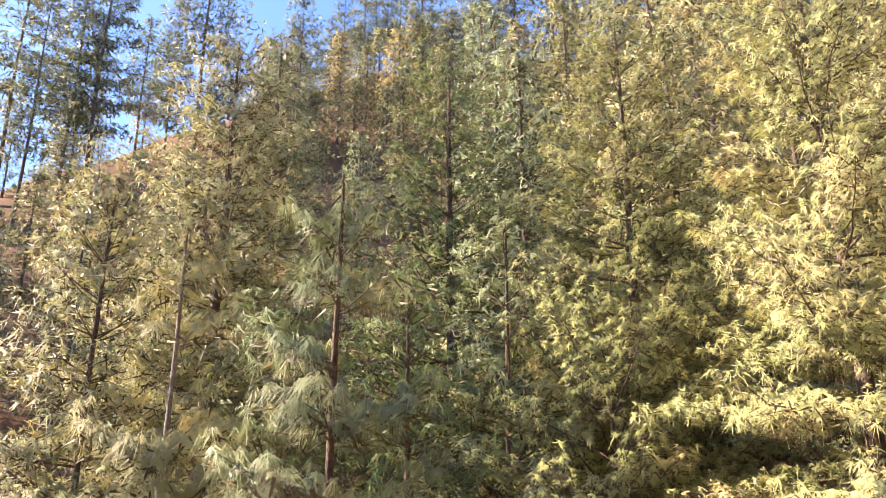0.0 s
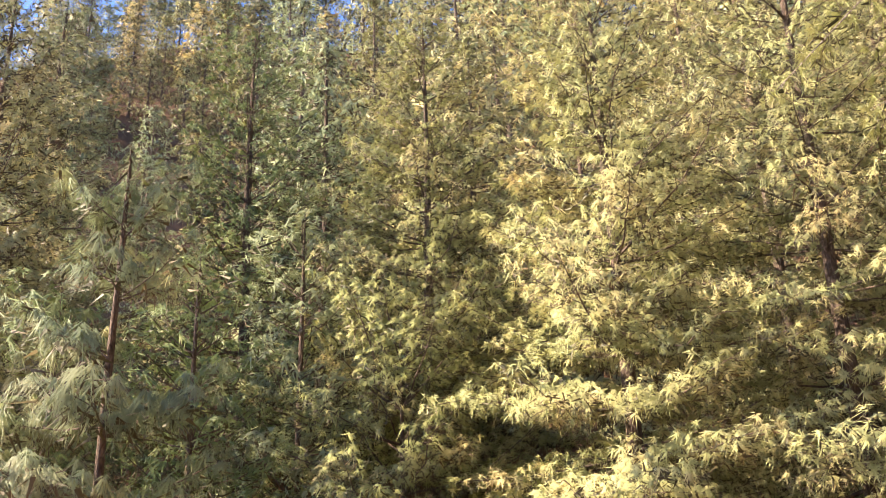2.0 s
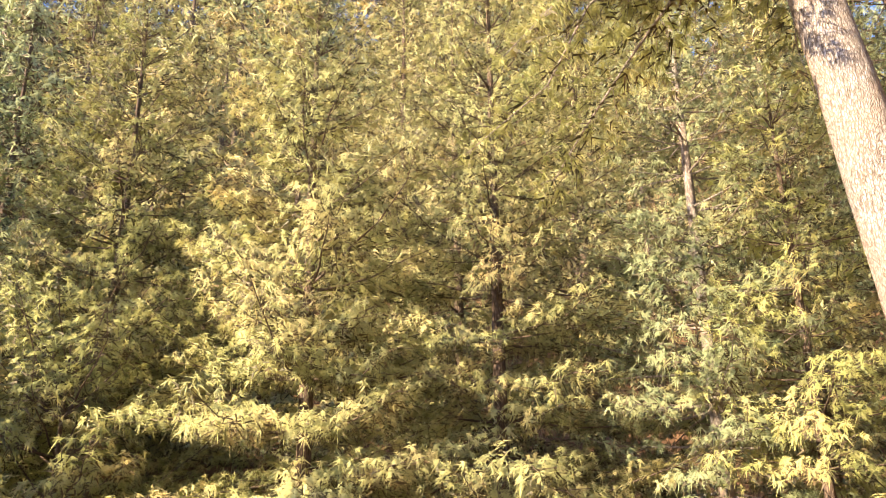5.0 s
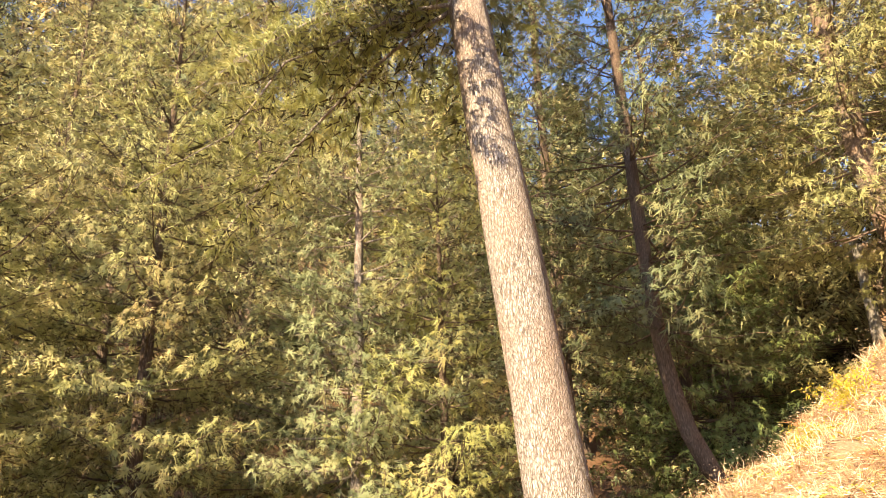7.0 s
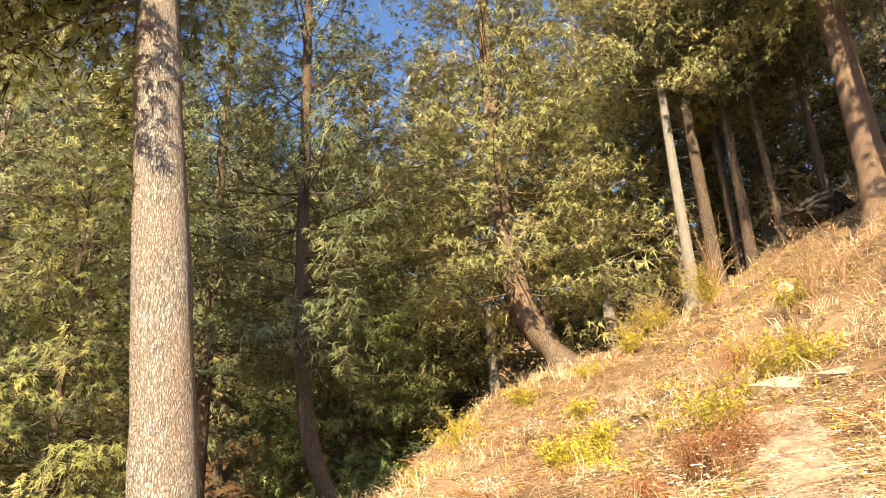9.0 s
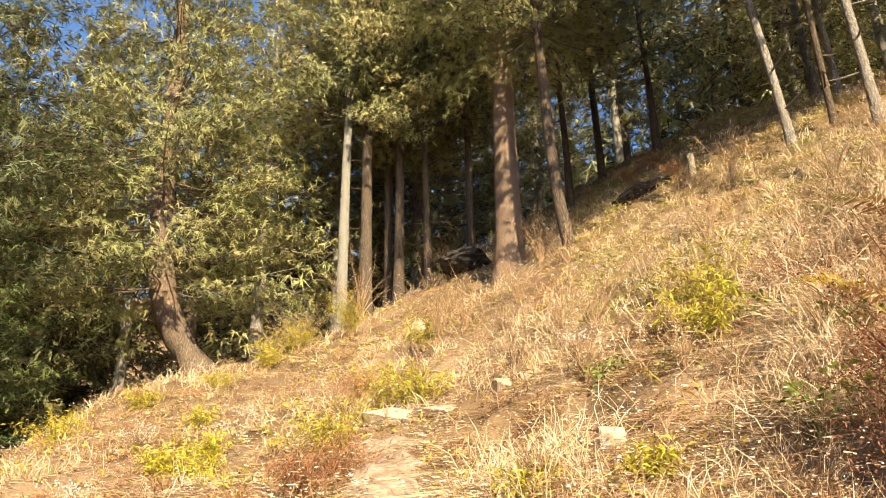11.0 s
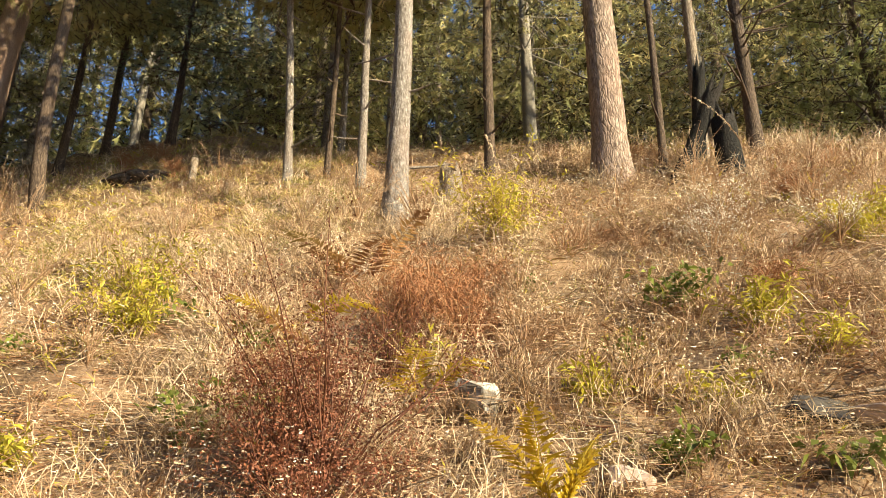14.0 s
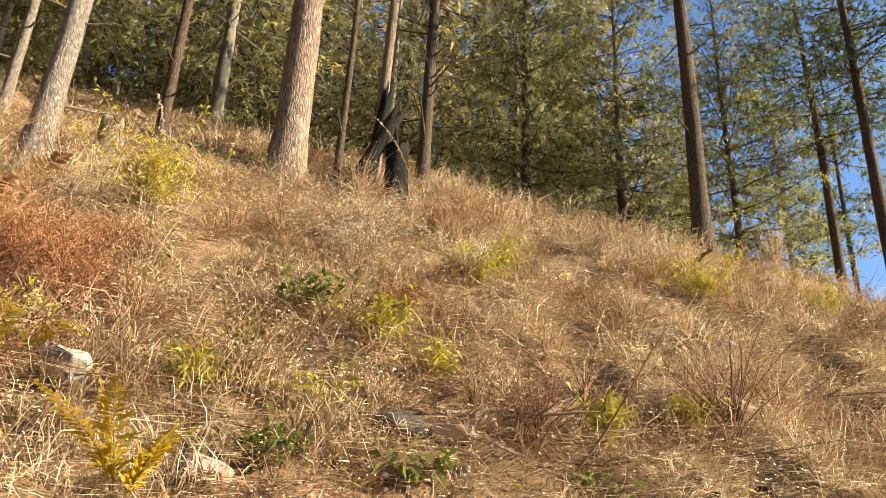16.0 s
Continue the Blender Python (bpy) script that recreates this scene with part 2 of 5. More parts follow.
def tuft_mesh(rng, at, way, face, blades, length, width, spread, droop, crownwise=1.0):
    """Needle tufts: slivers that fan out of each tuft like a sagging mop. Returns points, triangles and soft normals."""
    up, n = np.array([0, 0, 1.0]), len(at) * blades
    size = length * rng.uniform(0.7, 1.25, size=(len(at), 1))
    at, way, face, size = (np.repeat(v, blades, axis=0) for v in (at, way, face, size))
    out = rng.normal(size=(n, 3))
    out = unit(out - way * (out * way).sum(axis=1, keepdims=True))
    d = unit(out + way * rng.uniform(-0.1, 1.6, size=(n, 1)) / spread)
    ln = size * rng.uniform(0.55, 1.15, size=(n, 1))
    root = at + way * size * rng.uniform(0.0, 0.35, size=(n, 1)) + d * ln * rng.uniform(0.0, 0.25, size=(n, 1))
    tip = at + d * ln - up * ln * droop
    dome = d * np.array([0.5, 0.5, 0.2]) + 0.8 * face + 0.15 * rng.normal(size=(n, 3))
    side = unit(np.cross(tip - root, dome)) * width * rng.uniform(0.35, 0.65, size=(n, 1))
    tri = np.stack([root + side, tip, root - side], axis=1)
    core = (at + way * size * 0.1 - up * size * droop * 0.5)[:, None]
    nrm = (1.1 - 0.6 * crownwise) * unit(tri - core) + crownwise * unit(face)[:, None] + 0.07 * rng.normal(size=(n, 1, 3))
    ng = np.cross(tri[:, 1] - tri[:, 0], tri[:, 2] - tri[:, 0])
    flip = (ng * nrm.sum(axis=1)).sum(axis=1) < 0
    idx = np.arange(n * 3).reshape(-1, 3)
    idx[flip] = idx[flip][:, ::-1]
    return tri.reshape(-1, 3), idx, unit(nrm).reshape(-1, 3)


def cone_mesh():
    """A hanging pine cone: a long scaly body, widest near the top."""
    bm = bmesh.new()
    rings = []
    for i in range(7):
        f = i / 6
        r = 0.034 * math.sin(math.pi * (0.12 + 0.80 * f)) * (1.15 if i % 2 else 0.85)
        rings.append([bm.verts.new((r * math.cos(a + i), r * math.sin(a + i), -0.20 * f)) for a in (0, 1.05, 2.1, 3.14, 4.19, 5.24)])
    for p, q in zip(rings, rings[1:]):
        for j in range(6):
            bm.faces.new((p[j], p[(j + 1) % 6], q[(j + 1) % 6], q[j]))
    bm.faces.new(rings[0])
    bm.faces.new(rings[-1][::-1])
    me = bpy.data.meshes.new("cone")
    bm.to_mesh(me)
    bm.free()
    me.materials.append(CONE)
    return me


CONE_MESH = cone_mesh()
LEVEL_STEP, BLADES, NEEDLE, WIDTH = (1.0, 0.66, 0.64), (7, 12, 20), (0.36, 0.20, 0.155), (0.065, 0.025, 0.0125)
TWIG_STEP, TUFT_STEP = (0.38, 0.20, 0.16), (0.36, 0.18, 0.14)


def pine_meshes(seed, height, radius, r0, base=0.2, leaves="olive", bark_mat=None, detail=2, bend=(0, 0), hook=None, shape=0.68,
                bough_up=0.28, side=None, gap=0.0, needle=None, spread=0.75, blades=None, cones=False, stubs=0, stub=0.55, single=0, droop=0.45, wide=None, dense=1.0, bare=0.26, hang=0.0, full=99.0, foot=-9.0, crownwise=1.0):
    """The parts of one pine that stands at the origin: lists of (name, mesh, matrix, kind, label).
    base: where the crown starts (part of the height); detail 0 to 2; bend: lean in metres per metre; hook: how far the foot is swept aside;
    dense: how close the tufts sit; bare: inner part of a bough without needles; full, foot: heights above and below which the crown is built of fewer, wider slivers."""
    rng = np.random.default_rng(seed)
    k = 26
    s = np.linspace(0, 1, k) ** 1.3
    z = s * (height + 0.4) - 0.4
    wig = 0.012 * height * np.sin(s * 7 + rng.uniform(0, 6)) * s * (1 - s)
    ax = np.stack([bend[0] * z + wig, bend[1] * z + wig * 0.6, z], axis=1)
    if hook:
        ax[:, :2] += np.exp(-np.maximum(z, 0) / 1.2)[:, None] * np.asarray(hook)
    rad = r0 * (1 - s) ** 0.8 * (1 + 0.5 * np.exp(-np.maximum(z, 0) / 0.35)) + 0.012
    sides = (6, 12, 20)[detail]
    tv, tf = tubes(ax[None], rad[None], sides)
    tv += 0.025 * r0 * rng.normal(size=tv.shape)
    trunk = raw_mesh("trunk", tv, tf, True)
    trunk.materials.append(bark_mat)
    parts = [("trunk", trunk, None, "", "")]

    def axis_at(h):
        return np.stack([np.interp(h, z, ax[:, i]) for i in range(3)], axis=-1)

    step = LEVEL_STEP[detail]
    z0 = base * height
    starts, azs, lens, rel = [], [], [], []
    spin = rng.uniform(0, 6.28)
    for h in np.arange(z0, height - 0.25, step):
        t = (h - z0) / (height - z0)
        m = int(rng.integers(6, 10))
        spin += 1.1
        for j in range(m):
            if rng.uniform() < gap:
                continue
            starts.append(h + rng.uniform(-0.15, 0.15) * step)
            azs.append(spin + j * 2 * math.pi / m + rng.normal() * 0.25)
            lens.append(radius * (1 - t) ** shape * min(1.0, 0.7 + 2.2 * t) * rng.uniform(0.72, 1.15) + 0.25)
            rel.append(t)
    st, azs, lens, rel = axis_at(np.array(starts)), np.array(azs), np.array(lens), np.array(rel)
    out = np.stack([np.cos(azs), np.sin(azs), np.zeros_like(azs)], axis=1)
    if side:
        keep = out[:, 0] * side[0] + out[:, 1] * side[1] > rng.uniform(-0.25, 0.4, size=len(out))
        st, azs, lens, rel, out = st[keep], azs[keep], lens[keep], rel[keep], out[keep]
    n = len(rel)
    rise = (-0.16 + bough_up * 2.3 * rel ** 1.3 + 0.6 * rel ** 6 + rng.normal(size=n) * 0.13)[:, None, None]
    kk = (4, 5, 6)[detail]
    f = np.linspace(0, 1, kk)
    up = np.array([0, 0, 1.0])
    curl = (0.20 + rng.uniform(-0.08, 0.12, size=n))[:, None, None]
    fc = f[None, :, None]
    path = st[:, None] + lens[:, None, None] * (out[:, None] * fc + up * ((rise - 0.10) * fc + (curl - hang) * fc ** 2))
    path += rng.normal(size=path.shape) * (0.025 * lens)[:, None, None] * fc
    br = (0.006 + 0.007 * lens)[:, None] * (1 - f * 0.85)[None]
    # side twigs in a flat spray along the outer part of each bough carry the tufts
    count = np.maximum(3, (lens * (1 - bare) / TWIG_STEP[detail] * dense * 2).astype(int))
    own = np.repeat(np.arange(n), count)
    tot = len(own)
    nth = np.concatenate([np.arange(c) for c in count])
    g = np.minimum(bare + (1 - bare) * (nth + rng.uniform(0, 1, size=tot)) / count[own], 0.999)
    seg = np.minimum((g * (kk - 1)).astype(int), kk - 2)
    fr = (g * (kk - 1) - seg)[:, None]
    p = path[own, seg] * (1 - fr) + path[own, seg + 1] * fr
    ahead = unit(path[own, seg + 1] - path[own, seg])
    sidev = unit(np.cross(ahead, up)) * np.where(nth % 2 == 0, 1.0, -1.0)[:, None]
    tl = (lens[own] * (1.06 - g) * 0.42 + 0.10)[:, None] * rng.uniform(0.4, 1.15, size=(tot, 1))
    w = unit(ahead * 0.75 + sidev + up * rng.uniform(-0.25, 0.35, size=(tot, 1)))
    few = np.arange(0, tot, 5)
    tw_paths = np.stack([p[few], (p + w * tl)[few]], axis=1)
    m = np.maximum(1, np.round(tl[:, 0] / TUFT_STEP[detail] * dense).astype(int))
    of = np.repeat(np.arange(tot), m)
    q = (np.concatenate([np.arange(c) for c in m]) + 1) / m[of]
    at = p[of] + w[of] * tl[of] * q[:, None] + rng.normal(size=(len(of), 3)) * np.array([0.04, 0.04, 0.065]) * (1.6 - 0.3 * detail)
    way = unit(w[of] * 0.8 + up * 0.45 + 0.3 * rng.normal(size=(len(of), 3)))
    at = np.concatenate([at, path[:, -1], axis_at(height - np.linspace(0, 0.9, 10))])
    way = np.concatenate([way, unit(path[:, -1] - path[:, -2] + up * 0.2), unit(np.tile(up, (10, 1)) + 0.3 * rng.normal(size=(10, 3)))])
    face = at - axis_at(at[:, 2])
    face[:, 2] = 0
    face = unit(face) * 0.8 + up * 0.6 + 0.2 * rng.normal(size=at.shape)
    bl, nl, wd = blades or BLADES[detail], needle or NEEDLE[detail], wide or WIDTH[detail]
    low = (at[:, 2] < full) & (at[:, 2] > foot)
    cv, cf, cn = tuft_mesh(rng, at[low], way[low], face[low], bl, nl, wd, spread, droop, crownwise)
    if not low.all():
        v2, f2, n2 = tuft_mesh(rng, at[~low], way[~low], face[~low], 6, nl * 1.2, wd * (1.8, 3.2, 4.0)[detail], spread, droop)
        cv, cf, cn = np.concatenate([cv, v2]), np.concatenate([cf, f2 + len(cv)]), np.concatenate([cn, n2])
    # old needles and dead twiglets under each tuft, coloured as the crown's shade
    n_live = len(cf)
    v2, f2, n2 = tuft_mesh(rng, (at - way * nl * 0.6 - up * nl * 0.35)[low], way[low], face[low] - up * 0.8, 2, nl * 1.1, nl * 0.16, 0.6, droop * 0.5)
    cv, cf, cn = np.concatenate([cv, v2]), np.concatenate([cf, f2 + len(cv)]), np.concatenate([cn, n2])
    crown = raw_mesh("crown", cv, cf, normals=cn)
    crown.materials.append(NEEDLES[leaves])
    crown.materials.append(INNER_SHADE)
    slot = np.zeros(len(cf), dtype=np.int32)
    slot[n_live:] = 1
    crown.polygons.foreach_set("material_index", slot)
    # the lowest boughs one by one, the rest of the wood joined
    single = min(single or (0, 8, 14)[detail], n)
    for i in range(single):
        bv, bf = tubes(path[i:i + 1], br[i:i + 1], (3, 4, 6)[detail])
        me = raw_mesh("bough", bv, bf, True)
        me.materials.append(bark_mat)
        parts.append(("bough", me, None, "", ""))
    bv, bf = tubes(path[single:], br[single:], (3, 4, 5)[detail])
    if detail == 2:
        v2, f2 = tubes(tw_paths, np.tile([0.007, 0.004], (len(tw_paths), 1)), 3)
        bv, bf = np.concatenate([bv, v2]), np.concatenate([bf, f2 + len(bv)])
    me = raw_mesh("branchwork", bv, bf)
    me.materials.append(bark_mat)
    parts.append(("branchwork", me, None, "stuff", ""))
    parts.append(("crown", crown, None, "stuff", ""))
    if cones:
        for i in range(26):
            j = int(rng.integers(len(at) // 2))
            c = at[j] + rng.normal(size=3) * 0.05
            parts.append(("cone", CONE_MESH, Matrix.Translation([float(v) for v in c]) @ Matrix.Rotation(float(rng.uniform(0, 0.4)), 4, "X"), "", "brown hanging cone"))
    for i in range(stubs):
        h = 0.8 + i * (z0 - 0.8) / stubs + rng.uniform(0, 0.3)
        a = rng.uniform(0, 6.28)
        p = axis_at(np.array([h]))[0]
        ln = rng.uniform(0.15, 0.15 + stub) + r0
        q = np.array([math.cos(a), math.sin(a), rng.uniform(-0.1, 0.35)])
        sv, sf = tubes(np.stack([p, p + q * ln * 0.6, p + q * ln + up * 0.04])[None], np.array([[0.022, 0.016, 0.006]]), 5)
        me = raw_mesh("stub", sv, sf, True)
        me.materials.append(bark_mat)
        parts.append(("stub", me, None, "", "dead branch stub"))
    return parts


def stand(parts, x, y, label, group="", turn=0.0, scale=1.0):
    top = new("pine_tree")
    top.empty_display_size = 0.3
    top.matrix_world = Matrix.Translation((x, y, ground_z(x, y) - 0.05)) @ Matrix.Rotation(turn, 4, "Z") @ Matrix.Scale(scale, 4)
    for part_name, me, m, kind, part_label in parts:
        ob = new(part_name, me)
        ob.parent = top
        if m:
            ob.matrix_basis = m
        tagged(ob, part_label, kind=kind)
    return tagged(top, label, "pine tree", group)


spots = []


def pine(x, y, height, radius, r0, label, seed, **kw):
    spots.append((x, y))
    if y > 5:
        kw.setdefault("foot", -1.5 - ground_z(x, y))
    return stand(pine_meshes(seed, height, radius, r0, **kw), x, y, label)


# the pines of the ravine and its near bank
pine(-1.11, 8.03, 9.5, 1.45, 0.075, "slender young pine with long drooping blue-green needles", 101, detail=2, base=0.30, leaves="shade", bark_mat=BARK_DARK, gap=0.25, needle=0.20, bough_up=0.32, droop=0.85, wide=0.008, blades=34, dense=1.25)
pine(-3.18, 8.99, 10.9, 1.30, 0.060, "thin young pine with a pale bare stem", 102, detail=2, base=0.40, leaves="olive", bark_mat=BARK_PALE, gap=0.35, needle=0.20, bough_up=0.30, droop=0.8, wide=0.008, blades=34, dense=1.2)
pine(-5.27, 16.21, 17.4, 4.40, 0.200, "full olive-green pine with a pointed crown", 103, detail=1, base=0.05, leaves="olive", bark_mat=BARK_DARK, dense=1.25)
pine(-5.98, 12.65, 14.9, 3.40, 0.130, "bushy olive pine low in the ravine", 104, detail=1, base=0.03, leaves="olive", bark_mat=BARK_DARK, shape=0.6, dense=1.2)
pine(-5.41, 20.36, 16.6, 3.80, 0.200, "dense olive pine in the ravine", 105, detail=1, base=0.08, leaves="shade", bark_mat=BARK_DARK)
# the ravine's shade is in the dark needle colour of these two
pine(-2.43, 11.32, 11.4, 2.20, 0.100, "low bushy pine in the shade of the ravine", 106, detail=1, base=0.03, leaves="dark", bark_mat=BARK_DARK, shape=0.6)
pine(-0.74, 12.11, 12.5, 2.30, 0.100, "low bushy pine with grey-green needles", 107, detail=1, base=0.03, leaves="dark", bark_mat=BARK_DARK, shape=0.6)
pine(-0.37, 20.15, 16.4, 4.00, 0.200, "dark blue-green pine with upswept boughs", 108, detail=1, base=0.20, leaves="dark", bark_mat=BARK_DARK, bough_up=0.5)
pine(1.88, 24.11, 15.0, 4.00, 0.200, "greyish blue-green pine on the far bank", 109, detail=0, base=0.08, leaves="blue", bark_mat=BARK_DARK, dense=1.7)
pine(0.85, 13.15, 13.5, 2.60, 0.100, "small blue-green pine in the ravine", 110, detail=1, base=0.06, leaves="blue", bark_mat=BARK_DARK, shape=0.6)
pine(3.37, 14.85, 17.8, 3.60, 0.170, "yellow-green pine with layered boughs", 111, detail=2, base=0.36, leaves="yellow", bark_mat=BARK_DARK, dense=1.25)
pine(2.38, 12.49, 10.8, 3.00, 0.100, "low yellow-green pine with long flat boughs", 112, detail=2, base=0.25, leaves="yellow", bark_mat=BARK_DARK, shape=0.3, dense=1.2)
pine(6.42, 22.34, 16.1, 3.80, 0.200, "grey-green pine behind the front row", 113, detail=0, base=0.22, leaves="olive", bark_mat=BARK_DARK, dense=1.7)
pine(5.09, 10.08, 13.9, 3.30, 0.160, "tall olive pine with wide bushy boughs and old cones", 114, detail=2, base=0.18, leaves="yolive", bark_mat=BARK_DARK, cones=True, dense=1.15, bare=0.12)
pine(9.30, 12.23, 19.0, 3.60, 0.180, "olive pine with hanging old cones", 115, detail=1, base=0.12, leaves="olive", bark_mat=BARK_DARK, cones=True)
pine(8.26, 9.63, 15.3, 2.90, 0.150, "yellow-green pine with dry lower twigs", 116, detail=2, base=0.22, leaves="yolive", bark_mat=BARK_DARK, dense=1.0, bare=0.2)
pine(10.38, 16.06, 21.3, 3.60, 0.180, "olive pine on the far bank", 117, detail=1, base=0.1, leaves="olive", bark_mat=BARK_DARK)
pine(13.97, 13.27, 25.0, 3.60, 0.180, "olive pine leaning over the ravine", 118, detail=1, base=0.1, leaves="olive", bark_mat=BARK_DARK)
pine(10.92, 7.65, 14.3, 2.70, 0.150, "blue-green pine with a pale trunk", 119, detail=2, base=0.32, leaves="blue", bark_mat=BARK_PALE)
pine(10.89, 5.99, 8.9, 1.90, 0.090, "small bright yellow-green pine", 120, detail=2, base=0.12, leaves="yellow", bark_mat=BARK_DARK, shape=0.6)
# the shade behind the big trunk is put into these two needle colours
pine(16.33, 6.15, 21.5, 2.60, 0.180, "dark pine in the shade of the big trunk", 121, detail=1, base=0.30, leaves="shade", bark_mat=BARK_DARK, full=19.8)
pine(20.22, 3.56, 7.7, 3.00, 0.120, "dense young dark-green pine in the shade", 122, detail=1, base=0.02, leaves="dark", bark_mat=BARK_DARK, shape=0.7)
pine(15.20, 8.35, 12.5, 2.60, 0.120, "young olive pine behind the big trunk", 123, detail=1, base=0.04, leaves="olive", bark_mat=BARK_DARK, shape=0.7)
pine(24.16, 4.24, 17.1, 3.40, 0.160, "straw-tipped pine across the ravine", 124, detail=0, base=0.04, leaves="rusty", bark_mat=BARK_DARK, dense=1.7)
pine(25.46, 2.34, 15.9, 3.40, 0.160, "olive pine across the ravine", 125, detail=0, base=0.04, leaves="olive", bark_mat=BARK_DARK, dense=1.7)
pine(26.33, -4.12, 15.3, 3.60, 0.160, "full olive pine behind the crest", 126, detail=0, base=0.04, leaves="olive", bark_mat=BARK_DARK, dense=1.7)
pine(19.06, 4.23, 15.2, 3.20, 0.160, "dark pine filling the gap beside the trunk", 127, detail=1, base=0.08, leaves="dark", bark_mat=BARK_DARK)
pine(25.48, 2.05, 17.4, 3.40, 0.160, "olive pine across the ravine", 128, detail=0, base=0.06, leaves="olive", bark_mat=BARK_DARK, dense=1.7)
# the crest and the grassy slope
# bark and needles coloured darker for the shade this pine stands in
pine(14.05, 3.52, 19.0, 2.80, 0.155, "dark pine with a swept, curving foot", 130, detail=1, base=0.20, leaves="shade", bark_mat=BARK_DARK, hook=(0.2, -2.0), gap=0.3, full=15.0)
pine(17.80, -0.27, 17.5, 3.30, 0.310, "yellow-green pine with a thick curved foot", 131, detail=1, base=0.14, leaves="yolive", bark_mat=BARK_RED, hook=(0.1, -2.1), full=14.8)
pine(19.58, -1.30, 13.0, 2.80, 0.170, "olive pine behind the curved trunk", 132, detail=1, base=0.26, leaves="yolive", bark_mat=BARK_DARK)
pine(19.27, -4.89, 18.0, 2.80, 0.145, "slender pine with a smooth pale trunk", 133, detail=1, base=0.36, leaves="olive", bark_mat=BARK_SMOOTH, bend=(0.0, -0.012), full=13.5)
pine(19.50, -5.60, 17.0, 3.00, 0.170, "grey-trunked pine on the crest", 134, detail=1, stubs=6, base=0.40, leaves="olive", bark_mat=BARK_DARK, full=13.6)
pine(19.63, -6.55, 16.0, 3.00, 0.140, "dark-trunked pine on the crest", 135, detail=1, base=0.36, leaves="olive", bark_mat=BARK_DARK, full=13.6)
pine(20.67, -6.58, 16.0, 2.80, 0.130, "dark-trunked pine on the crest", 136, detail=1, base=0.34, leaves="olive", bark_mat=BARK_DARK, full=14.5)
pine(19.02, -7.17, 13.0, 2.60, 0.100, "thin pine behind the boulder", 137, detail=1, stubs=6, base=0.34, leaves="yolive", bark_mat=BARK_DARK)
pine(18.60, -8.27, 13.0, 2.60, 0.100, "thin pine behind the boulder", 138, detail=1, stubs=6, base=0.36, leaves="yolive", bark_mat=BARK_DARK)
pine(15.02, -7.68, 19.0, 3.20, 0.300, "big pine with a smooth reddish trunk", 139, detail=1, base=0.32, leaves="yolive", bark_mat=BARK_TAN, full=10.7)
pine(12.84, -7.57, 15.0, 2.40, 0.120, "thin dark pine with a bent foot", 140, detail=1, base=0.36, leaves="yolive", bark_mat=BARK_DARK, hook=(0.1, -0.5), full=9.2)
pine(16.91, -10.48, 14.0, 2.40, 0.090, "thin dark pine on the crest", 141, detail=1, stubs=6, base=0.34, leaves="yolive", bark_mat=BARK_DARK, full=10.7)
pine(17.24, -11.81, 14.0, 2.40, 0.100, "thin dark pine on the crest", 142, detail=1, base=0.34, leaves="yolive", bark_mat=BARK_DARK, full=10.2)
pine(15.15, -12.15, 5.9, 1.90, 0.110, "small blue-green pine on the mound", 143, detail=1, base=0.42, leaves="blue", bark_mat=BARK_DARK, shape=0.5)
pine(9.16, -10.13, 14.0, 2.50, 0.070, "leaning pine on the crest", 144, detail=1, stubs=6, base=0.36, leaves="yolive", bark_mat=BARK_PALE, bend=(0.04, 0.05), full=7.2)
pine(8.77, -10.71, 13.0, 2.40, 0.050, "slim pine on the crest", 145, detail=1, stubs=6, base=0.36, leaves="yolive", bark_mat=BARK_DARK, full=7.2)
pine(10.22, -12.85, 13.0, 2.40, 0.065, "slim pale pine on the crest", 146, detail=1, stubs=6, base=0.36, leaves="yolive", bark_mat=BARK_PALE, full=7.7)
pine(7.76, -10.42, 14.0, 2.40, 0.070, "slim pale pine on the crest", 147, detail=1, stubs=6, base=0.36, leaves="yolive", bark_mat=BARK_PALE, full=6.7)
pine(5.84, -8.69, 16.0, 2.80, 0.145, "pine with a pale straight trunk in the grass", 148, detail=1, stubs=6, base=0.42, leaves="yolive", bark_mat=BARK_PALE, full=6.5)
pine(5.68, -11.25, 14.0, 2.40, 0.085, "slim pine among the grass", 149, detail=1, stubs=6, base=0.40, leaves="yolive", bark_mat=BARK_DARK, full=6.7)
pine(3.66, -11.37, 19.0, 3.20, 0.280, "thick pine with scaly grey-brown bark", 150, detail=1, base=0.48, leaves="yolive", bark_mat=BARK_SCALY, bend=(-0.01, 0.0), full=7.2)
pine(3.03, -12.10, 12.0, 1.80, 0.055, "thin pine beside the thick trunk", 151, detail=1, stubs=6, base=0.48, leaves="yolive", bark_mat=BARK_DARK, full=6.3)
pine(4.59, -14.41, 15.0, 2.60, 0.120, "pine behind the thick trunk", 152, detail=1, stubs=6, base=0.40, leaves="yolive", bark_mat=BARK_DARK, full=7.3)
pine(1.78, -13.40, 15.0, 2.60, 0.110, "dark leaning pine with bare side branches", 153, detail=1, stubs=34, base=0.34, leaves="olive", bark_mat=BARK_DARK, gap=0.3, bend=(-0.02, 0.0), full=7.3, stub=1.3)
pine(-3.22, -13.84, 16.0, 2.80, 0.165, "dark pine with dead stubs on its trunk", 154, detail=1, base=0.46, leaves="olive", bark_mat=BARK_DARK, stubs=14, full=9.0)
pine(-7.56, -18.31, 14.0, 2.60, 0.120, "dark pine against the sky", 155, detail=1, gap=0.5, base=0.36, leaves="dark", bark_mat=BARK_DARK)
